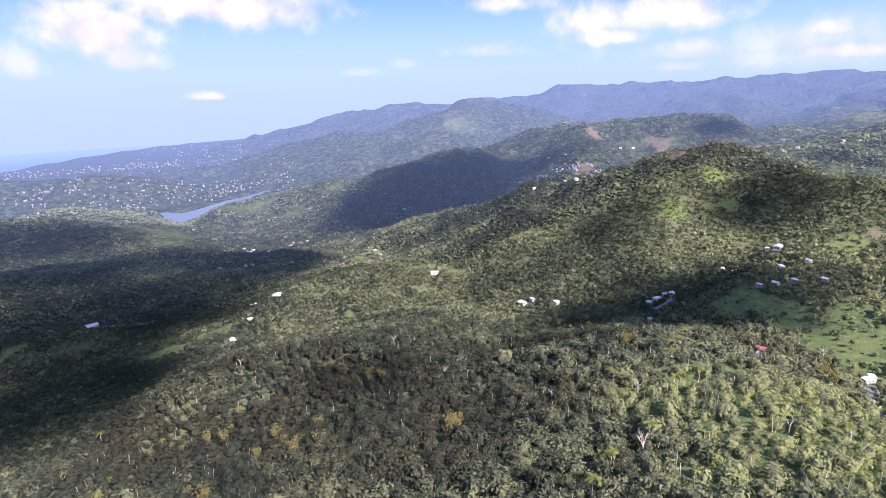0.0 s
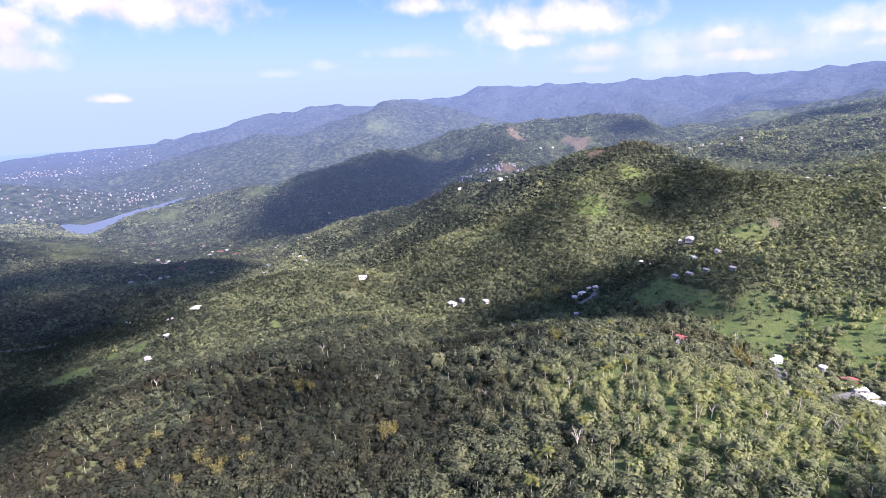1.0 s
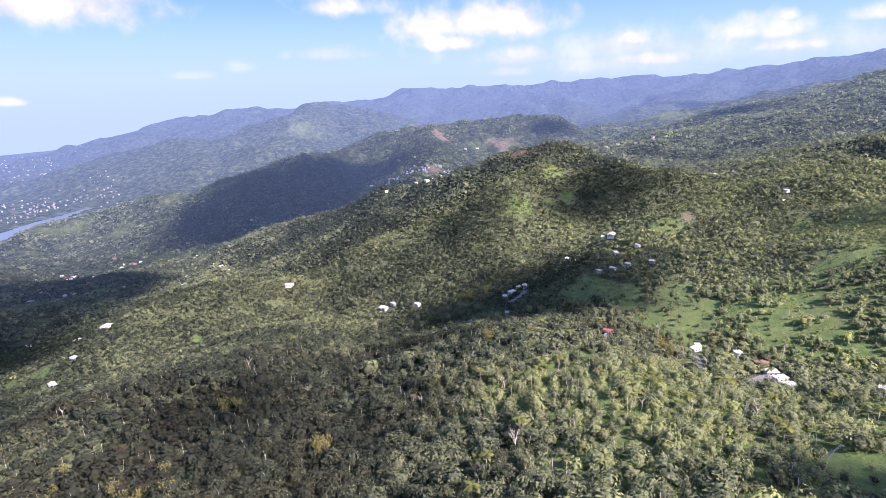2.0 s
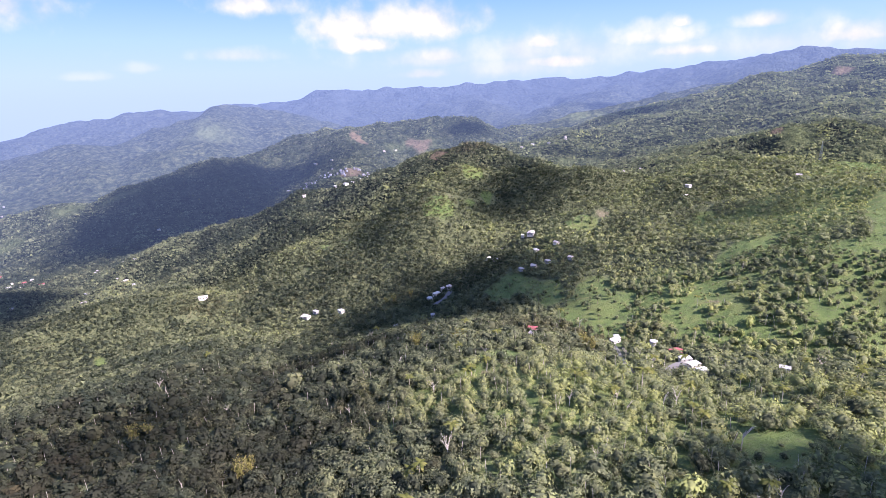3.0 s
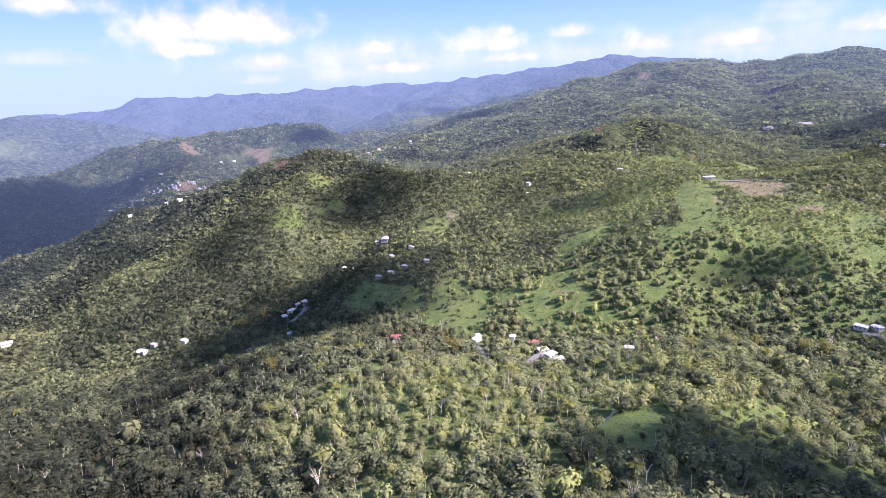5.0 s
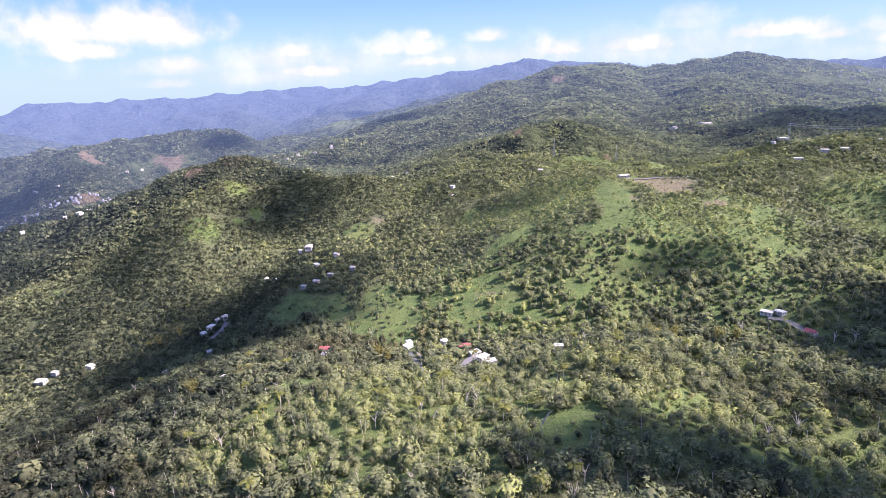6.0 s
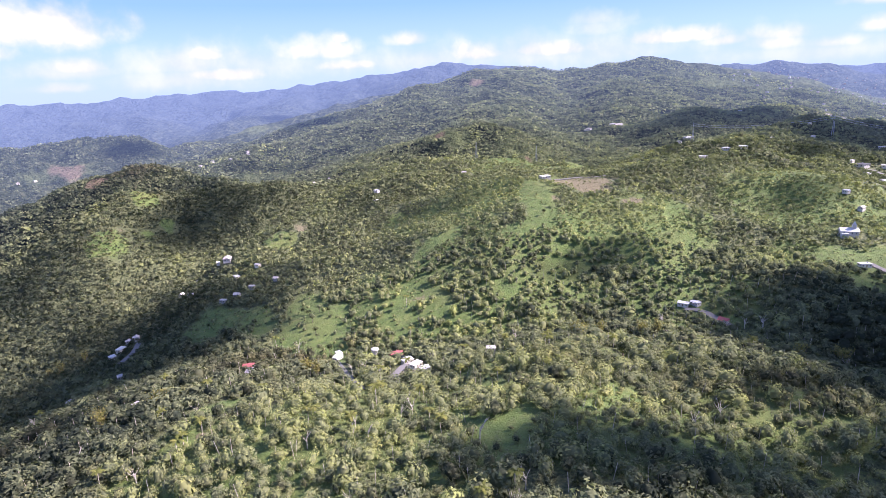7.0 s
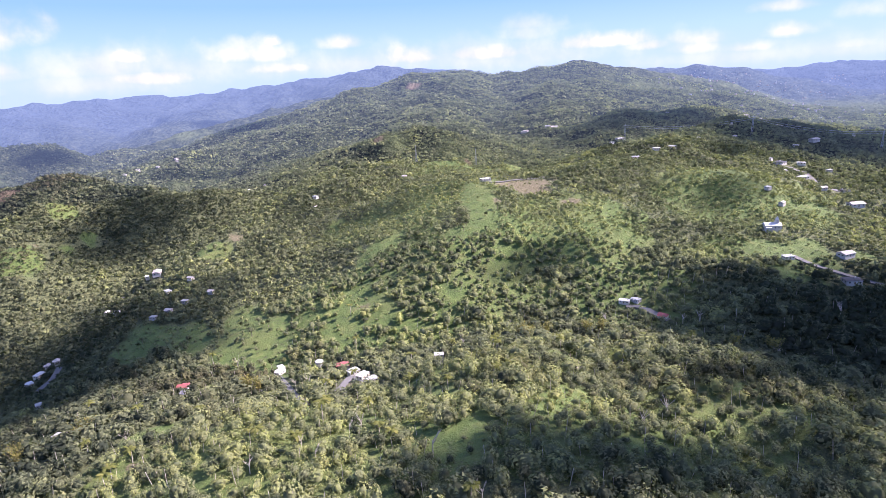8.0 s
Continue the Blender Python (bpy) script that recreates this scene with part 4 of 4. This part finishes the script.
def settle_house(kind, x, y, length):
    model = spots.choice(HOME[kind])
    k = max(0.45, length / 16.0)
    # the front looks down the slope
    gx, gy = ground_at(x + 4, y) - ground_at(x - 4, y), ground_at(x, y + 4) - ground_at(x, y - 4)
    turn = math.degrees(math.atan2(-gy, -gx)) + 90 + spots.uniform(-25, 25)
    z = max(ground_at(x, y), ground_at(x + gx, y + gy)) + 0.2
    ob = copy_thing(model, pose(x, y, z, 0, 0, turn))
    ob.scale = (k, k, min(max(0.85 * k, 0.62), 0.85))
    return ob


for kind, rows in (("white", WHITE_HOUSES), ("grey", GREY_HOUSES), ("red", RED_HOUSES), ("dark", DARK_HOUSES), ("tin", TIN_HOUSES)):
    for x, y, length in rows:
        settle_house(kind, x, y, length)


def in_patch(rng, b, d, across, along):
    u, v = rng.uniform(-1, 1) * across, rng.uniform(-1, 1) * along
    px, py = polar(b, d)
    s, c = math.sin(radians(b)), math.cos(radians(b))
    return px + u * c + v * s, py - u * s + v * c


NEAR_TOWNS = [row for row in TOWNS if row[1] < 1300]
for b, d, across, along, count in NEAR_TOWNS:
    for _ in range(count // 3 + 2):
        x, y = in_patch(spots, b, d, across * 1.7, max(along * 1.8, 70))
        settle_house(spots.choice(("white", "white", "white", "grey", "tin", "red")), x, y, spots.uniform(7, 13))
for models in HOME.values():
    for model in models:
        for ob in (*model.children_recursive, model):
            bpy.data.objects.remove(ob)


def hazed_walls_build(s):
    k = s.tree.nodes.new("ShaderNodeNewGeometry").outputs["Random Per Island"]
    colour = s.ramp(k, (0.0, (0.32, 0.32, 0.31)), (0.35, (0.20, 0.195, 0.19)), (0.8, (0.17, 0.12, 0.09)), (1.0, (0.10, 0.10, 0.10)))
    # every wall gets a faint blue emission, as painted haze
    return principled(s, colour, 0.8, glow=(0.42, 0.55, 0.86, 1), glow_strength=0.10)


HAZED_WALLS = material("hazed_walls", hazed_walls_build)


def far_town(rows, label):
    """Far houses, a few metres of wall and roof each, too many to tell apart."""
    verts, tris = [], []
    face = np.array([(0, 1, 2), (0, 2, 3), (4, 6, 5), (4, 7, 6), (0, 4, 5), (0, 5, 1), (1, 5, 6), (1, 6, 2), (2, 6, 7), (2, 7, 3), (3, 7, 4), (3, 4, 0)])
    for b, d, across, along, count in rows:
        for _ in range(int(count * 1.2)):
            x, y = in_patch(spots, b, d, across * 1.15, along * 1.15)
            if lake_depth(np.array([x]), np.array([y]))[0] > -20 or sea_depth(np.array([math.degrees(math.atan2(x, y))]), np.array([math.hypot(x, y)]))[0] > -40:
                continue
            z, a = ground_at(x, y), spots.uniform(0, math.pi)
            big = 0.75 + d / 7000.0
            l, w, h = spots.uniform(1.0, 3.0) * big, spots.uniform(1.0, 2.2) * big, spots.uniform(1.0, 1.6) * big
            ca, sa = math.cos(a), math.sin(a)
            for lo, hi, grow in ((-3, h, 1.0), (h, h + 0.5, 1.1)):
                corner = [(-l, -w), (l, -w), (l, w), (-l, w)]
                start = len(verts)
                for zz in (lo, hi):
                    verts += [(x + (u * ca - v * sa) * grow, y + (u * sa + v * ca) * grow, z + zz + 3) for u, v in corner]
                tris.append(face[:, ::-1] + start)
    me = tri_mesh("town", np.array(verts), np.concatenate(tris), None, HAZED_WALLS)
    return tagged(new("town", me), label, "town", kind="stuff")


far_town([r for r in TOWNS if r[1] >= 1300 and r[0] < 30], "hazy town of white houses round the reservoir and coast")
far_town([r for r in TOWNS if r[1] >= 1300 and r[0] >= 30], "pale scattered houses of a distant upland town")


# ---- roads ----
def road(width, *pts):
    bm = bmesh.new()
    line = []
    for (ax, ay), (cx, cy) in zip(pts, pts[1:]):
        n = max(2, int(math.hypot(cx - ax, cy - ay) / 3))
        line += [(ax + (cx - ax) * i / n, ay + (cy - ay) * i / n) for i in range(n)]
    line.append(pts[-1])
    for _ in range(6):
        line = [line[0]] + [((a[0] + 2 * b[0] + c[0]) / 4, (a[1] + 2 * b[1] + c[1]) / 4) for a, b, c in zip(line, line[1:], line[2:])] + [line[-1]]
    rows = []
    for i, (x, y) in enumerate(line):
        a, c = line[max(i - 1, 0)], line[min(i + 1, len(line) - 1)]
        dx, dy = c[0] - a[0], c[1] - a[1]
        k = math.hypot(dx, dy) or 1
        nx, ny = -dy / k * width / 2, dx / k * width / 2
        z = max(ground_at(x, y), ground_at(x + nx, y + ny), ground_at(x - nx, y - ny)) + 0.18
        rows.append([bm.verts.new((x + u * nx, y + u * ny, z + dz)) for u, dz in ((-1, -0.9), (-1, 0), (1, 0), (1, -0.9))])
    for r1, r2 in zip(rows, rows[1:]):
        for i in range(3):
            bm.faces.new((r1[i], r1[i + 1], r2[i + 1], r2[i]))
    bmesh.ops.recalc_face_normals(bm, faces=bm.faces)
    me = bpy.data.meshes.new("road")
    bm.to_mesh(me)
    bm.free()
    me.materials.append(ASPHALT)
    return tagged(new("road", me), "narrow worn grey asphalt lane on the hillside", "road", kind="structure")


for row in ROADS:
    road(*row)


# ---- single trees that stand out of the woods ----
BAMBOO = material("bamboo_leaves", leaf_build((0.10, 0.10, 0.03), (0.22, 0.20, 0.065), (0.38, 0.33, 0.11)))
DARK_LEAVES = material("dark_leaves", leaf_build((0.020, 0.028, 0.018), (0.045, 0.056, 0.030), (0.10, 0.11, 0.05)))
FROND = material("palm_leaves", leaf_build((0.05, 0.065, 0.02), (0.14, 0.15, 0.045), (0.30, 0.28, 0.09)))


def limb(bm, a, b, r1, r2, sides=6):
    """A tapered round limb from a to b."""
    a, b = Vector(a), Vector(b)
    way = (b - a).normalized()
    side = way.cross(Vector((0.31, 0.87, 0.39))).normalized()
    other = way.cross(side)
    rings = []
    for p, r in ((a, r1), ((a + b) / 2 + side * r1 * 0.4, (r1 + r2) / 2), (b, r2)):
        rings.append([bm.verts.new(p + (side * math.cos(t) + other * math.sin(t)) * r) for t in (2 * math.pi * k / sides for k in range(sides))])
    for q, w in zip(rings, rings[1:]):
        for k in range(sides):
            bm.faces.new((q[k], q[(k + 1) % sides], w[(k + 1) % sides], w[k]))
    bm.faces.new(rings[-1])


def mesh_part(name, verts, tris, tint, mat, parent):
    ob = new(name, tri_mesh(name, verts, tris, tint, mat, dry=np.zeros(len(verts))))
    ob.parent = parent
    return ob


def broad_tree(rng, tall, radius, mat, label):
    root = new("tree")
    bm = bmesh.new()
    limb(bm, (0, 0, -1.5), (0.2, 0.1, tall * 0.5), 0.28, 0.17)
    part("trunk", bm, BARK, root)
    for k in range(4):
        a = k * 1.6 + rng.uniform(0, 0.8)
        bm = bmesh.new()
        limb(bm, (0.2, 0.1, tall * 0.45), (radius * 0.6 * math.cos(a), radius * 0.6 * math.sin(a), tall * 0.78), 0.13, 0.05)
        part("limb", bm, BARK, root)
    v, t, c = crown(rng, radius, tall / radius * 0.30, 170, 0.55, core=0.6, lumps=9)
    mesh_part("crown", v + np.array([0, 0, tall * 0.72]), t, c + 0.45, mat, root)
    return tagged(root, label, "tree", "single trees")


def bare_tree(rng, tall):
    root = new("bare_tree")
    bm = bmesh.new()
    limb(bm, (0, 0, -1.5), (rng.uniform(-0.5, 0.5), rng.uniform(-0.5, 0.5), tall * 0.6), 0.22, 0.14)
    part("trunk", bm, PALE_BARK, root)
    for k in range(7):
        a, z = rng.uniform(0, 6.28), tall * rng.uniform(0.4, 0.6)
        r = tall * rng.uniform(0.14, 0.26)
        tip = (r * math.cos(a), r * math.sin(a), z + tall * rng.uniform(0.2, 0.4))
        bm = bmesh.new()
        limb(bm, (0, 0, z), tip, 0.11, 0.05, 5)
        for _ in range(2):
            b = a + rng.uniform(-0.9, 0.9)
            limb(bm, tip, (tip[0] + r * 0.5 * math.cos(b), tip[1] + r * 0.5 * math.sin(b), tip[2] + tall * 0.12), 0.05, 0.02, 4)
        part("limb", bm, PALE_BARK, root)
    return tagged(root, "leafless tree with pale grey limbs above the canopy", "tree", "bare trees")


def palm(rng, tall):
    root = new("palm_tree")
    bm = bmesh.new()
    limb(bm, (0, 0, -1.5), (rng.uniform(-0.8, 0.8), rng.uniform(-0.8, 0.8), tall), 0.17, 0.11, 7)
    top = Vector((0, 0, tall))
    part("trunk", bm, PALE_BARK, root)
    for k in range(11):
        a = k * 2.4 + rng.uniform(-0.3, 0.3)
        rise, reach = rng.uniform(-0.1, 1.0), rng.uniform(2.3, 3.2)
        verts, tris = [], []
        out, side = Vector((math.cos(a), math.sin(a), 0)), Vector((-math.sin(a), math.cos(a), 0))
        for i in range(8):
            u = i / 7
            c = top + out * (reach * u) + Vector((0, 0, rise * reach * u * 0.8 - 0.6 * u * u * reach))
            w = 0.75 * math.sin(0.35 + u * 2.6) * (1.0 if i % 2 else 0.55)
            verts += [c, c + side * w - Vector((0, 0, 0.3 * w)) + out * 0.3, c - side * w - Vector((0, 0, 0.3 * w)) + out * 0.3]
            if i:
                n = 3 * i
                tris += [(n - 3, n, n + 1), (n - 3, n + 1, n - 2), (n - 3, n + 2, n), (n - 3, n - 1, n + 2)]
        mesh_part("frond", np.array([v[:] for v in verts]), np.array(tris), np.full(len(verts), rng.uniform(0.25, 0.8)), FROND, root)
    return tagged(root, "slender palm tree with arching yellow-green fronds", "palm", "palms")


def bamboo(rng, tall):
    root = new("bamboo_clump")
    verts, tris, tint = [], [], []
    for k in range(16):
        a, lean = rng.uniform(0, 6.28), rng.uniform(0.15, 0.55)
        bm = bmesh.new()
        tip = (math.cos(a) * lean * tall * 0.6, math.sin(a) * lean * tall * 0.6, tall * rng.uniform(0.75, 1.0))
        limb(bm, (math.cos(a) * 0.5, math.sin(a) * 0.5, -1.2), tip, 0.07, 0.03, 4)
        part("stem", bm, BARK, root)
        for i in range(26):
            u = rng.uniform(0.35, 1.08)
            c = np.array(tip) * np.array([u ** 1.6, u ** 1.6, u]) + rng.normal(size=3) * 0.55
            e, f = rng.normal(size=3), rng.normal(size=3)
            e, f = e / np.linalg.norm(e) * 0.28, f / np.linalg.norm(f) * 0.65
            n = len(verts)
            verts += [c - e, c + e, c + f - np.array([0, 0, 0.3])]
            tris.append((n, n + 1, n + 2))
            tint += [rng.uniform(0.2, 0.8)] * 3
    mesh_part("foliage", np.array(verts), np.array(tris), np.array(tint), BAMBOO, root)
    return tagged(root, "feathery yellow-green bamboo clump rising over the trees", "bamboo", "bamboo clumps")


pick = np.random.RandomState(77)
TREES = {
    "tree": [broad_tree(pick, 8, 3.2, LEAVES, "broad green leafy tree standing on open ground"), broad_tree(pick, 7, 2.6, LEAVES, "rounded leafy tree at the edge of a meadow"), broad_tree(pick, 9, 3.4, DARK_LEAVES, "dark green dense-crowned tree beside grass")],
    "bare": [bare_tree(pick, t) for t in (8, 9, 7)],
    "palm": [palm(pick, t) for t in (8, 9.5, 7)],
    "bamboo": [bamboo(pick, t) for t in (8, 9.5)],
}


def set_tree(kind, x, y, size, which=None):
    models = TREES[kind]
    model = models[int(pick.randint(len(models))) if which is None else which]
    ob = copy_thing(model, pose(x, y, ground_at(x, y), 0, 0, pick.uniform(0, 360)))
    ob.scale = (size, size, size * pick.uniform(0.9, 1.15))
    return ob


def strew(kind, count, left, right, lo, hi, small, large):
    for _ in range(count):
        b, d = pick.uniform(left, right), math.sqrt(pick.uniform(lo * lo, hi * hi))
        x, y = polar(b, d)
        set_tree(kind, x, y, pick.uniform(small, large))


def cluster(kind, b, d, across, along, count, small, large):
    for _ in range(count):
        x, y = in_patch(spots, b, d, across, along)
        set_tree(kind, x, y, pick.uniform(small, large))


strew("bare", 26, 5, 75, 150, 360, 0.8, 1.15)
strew("bare", 16, -42, 100, 330, 480, 0.8, 1.2)
strew("palm", 34, 12, 60, 150, 330, 0.8, 1.1)
strew("palm", 18, -40, 100, 300, 470, 0.8, 1.1)
for spot in ((-15, 290, 14, 20, 4), (-20, 300, 10, 12, 3), (-8, 330, 14, 8, 4), (-24, 350, 12, 14, 4), (36, 345, 12, 8, 4), (65, 345, 14, 14, 4), (70, 360, 10, 10, 3), (-30, 270, 18, 14, 3), (2, 270, 10, 12, 2), (20, 345, 12, 8, 3), (84, 345, 14, 10, 3), (18, 560, 26, 14, 3), (23, 330, 10, 8, 2)):
    cluster("bamboo", *spot, 0.8, 1.2)
for b, d, across, along in MEADOWS[:8]:
    if 380 < d < 640:
        cluster("tree", b, d, across * 1.2, along * 1.2, 7, 0.45, 0.9)
set_tree("tree", *LONE_TREE, 0.95, which=2)
for models in TREES.values():
    for model in models:
        for ob in (*model.children_recursive, model):
            bpy.data.objects.remove(ob)


# ---- church, tank, masts and power line ----
def church(x, y):
    root = new("church")
    z = ground_at(x, y) + 1.0
    part("nave", box(bmesh.new(), -9, -5, -3, 9, 5, 5.0, 0.05), WHITE, root)
    bm = bmesh.new()
    rim = [(-5.6, 4.9), (0, 8.2), (5.6, 4.9)]
    ends = [[bm.verts.new((u, v, w)) for v, w in rim] for u in (-9.5, 9.5)]
    bm.faces.new(ends[0]), bm.faces.new(ends[1])
    for i in range(3):
        bm.faces.new((ends[0][i], ends[0][(i + 1) % 3], ends[1][(i + 1) % 3], ends[1][i]))
    bmesh.ops.recalc_face_normals(bm, faces=bm.faces)
    part("roof", bm, ROOF_WHITE, root)
    tower = part("tower", box(bmesh.new(), 3.0, -2, 5.0, 6.6, 2, 11.5, 0.05), WHITE, root)
    bm = bmesh.new()
    bmesh.ops.create_cone(bm, cap_ends=True, segments=4, radius1=2.6, radius2=0.05, depth=4.2, matrix=Matrix.Translation((4.8, 0, 13.6)) @ Matrix.Rotation(radians(45), 4, "Z"))
    part("spire", bm, ROOF_WHITE, tower)
    part("porch", box(bmesh.new(), -9, -9, -3, -2, -5.02, 3.2, 0.05), WHITE, root)
    for u in (-6, -2, 2, 6):
        part("window", box(bmesh.new(), u - 0.5, -5.06, 1.6, u + 0.5, -4.9, 3.6), DARK_GLASS, root)
    root.matrix_world = pose(x, y, z, 0, 0, -70) @ Matrix.Scale(0.66, 4)
    return tagged(root, "white country church with a small pointed tower", "church")


church(*CHURCH)


def water_tank(x, y):
    root = new("water_tank")
    part("drum", barrel(2.4, 3.4, -1.0, sides=24), WHITE, root)
    bm = bmesh.new()
    bmesh.ops.create_cone(bm, cap_ends=True, segments=24, radius1=2.5, radius2=0.2, depth=0.9, matrix=Matrix.Translation((0, 0, 2.85)))
    part("lid", bm, ROOF_WHITE, root)
    root.matrix_world = pose(x, y, ground_at(x, y) + 1.6)
    return tagged(root, "round white water tank among bushes", "tank")


water_tank(*TANK)


def mast(x, y, tall, name, label):
    root = new(name)
    for sx, sy in ((-1, -1), (1, -1), (1, 1), (-1, 1)):
        bm = bmesh.new()
        limb(bm, (sx * 1.3, sy * 1.3, -2), (sx * 0.25, sy * 0.25, tall), 0.16, 0.1, 4)
        part("leg", bm, STEEL, root)
    n = 7
    for i in range(n):
        u, w = i / n, (i + 1) / n
        r1, r2 = 1.3 - 1.05 * u, 1.3 - 1.05 * w
        bm = bmesh.new()
        limb(bm, (-r1, -r1, tall * u), (r2, -r2, tall * w), 0.07, 0.07, 4)
        part("brace", bm, STEEL, root)
        bm = bmesh.new()
        limb(bm, (r1, r1, tall * u), (-r2, r2, tall * w), 0.07, 0.07, 4)
        part("brace", bm, STEEL, root)
    if name == "pylon":
        for k in (0.82, 0.92):
            bm = bmesh.new()
            limb(bm, (-3.6, 0, tall * k), (3.6, 0, tall * k), 0.13, 0.13, 4)
            part("crossarm", bm, STEEL, root)
    root.matrix_world = pose(x, y, ground_at(x, y), 0, 0, -80)
    return tagged(root, label, name)


for x, y in POLES:
    mast(x, y, 26, "pylon", "grey steel lattice pylon carrying power lines")
for x, y in MASTS:
    mast(x, y, 22, "radio_mast", "slim grey lattice radio mast on the ridge")


def cable(a, b, sag):
    cu = bpy.data.curves.new("power_cable", "CURVE")
    cu.dimensions, cu.bevel_depth, cu.bevel_resolution = "3D", 0.09, 1
    sp = cu.splines.new("POLY")
    sp.points.add(24)
    for i, p in enumerate(sp.points):
        u = i / 24
        q = a.lerp(b, u)
        p.co = (q.x, q.y, q.z - sag * 4 * u * (1 - u), 1)
    cu.materials.append(STEEL)
    return tagged(new("power_cable", cu), "sagging pale power cable between pylons", "cable", "power cables")


tops = [Vector((x, y, ground_at(x, y) + 26)) for x, y in POLES]
for a, b in zip(tops, tops[1:]):
    side = (b - a).cross(Vector((0, 0, 1))).normalized()
    for k, drop in ((-3.4, 2.1), (3.4, 2.1), (-3.4, 4.7), (3.4, 4.7)):
        cable(a + side * k - Vector((0, 0, drop)), b + side * k - Vector((0, 0, drop)), 7.0)


# ---- pale trunks that show between the near crowns ----
def pale_trunks(count):
    rng = np.random.RandomState(5)
    x, y = scatter(rng, 125, 430, 7.0)
    x, y = x[:: max(1, len(x) // count)], y[:: max(1, len(x) // count)]
    keep = open_land(x, y) < 0.4
    x, y = x[keep], y[keep]
    z, n = height(x, y), len(x)
    tall, lean = rng.uniform(4.0, 8.2, n), rng.normal(0, 0.7, (n, 2))
    verts, tris = [], []
    for k in range(3):
        a = 2 * math.pi * k / 3
        for top in (0, 1):
            r = 0.13 if not top else 0.07
            verts.append(np.stack([x + r * math.cos(a) + top * lean[:, 0], y + r * math.sin(a) + top * lean[:, 1], z - 0.5 + top * tall], -1))
    v = np.stack(verts, 1).reshape(-1, 3)
    one = np.array([(0, 2, 1), (1, 2, 3), (2, 4, 3), (3, 4, 5), (4, 0, 5), (5, 0, 1)])
    t = (one[None] + 6 * np.arange(n)[:, None, None]).reshape(-1, 3)
    return tagged(new("tree_trunks", tri_mesh("tree_trunks", v, t, None, PALE_BARK)), "pale slender trunks rising between green crowns", "trunks", kind="stuff")


pale_trunks(1600)
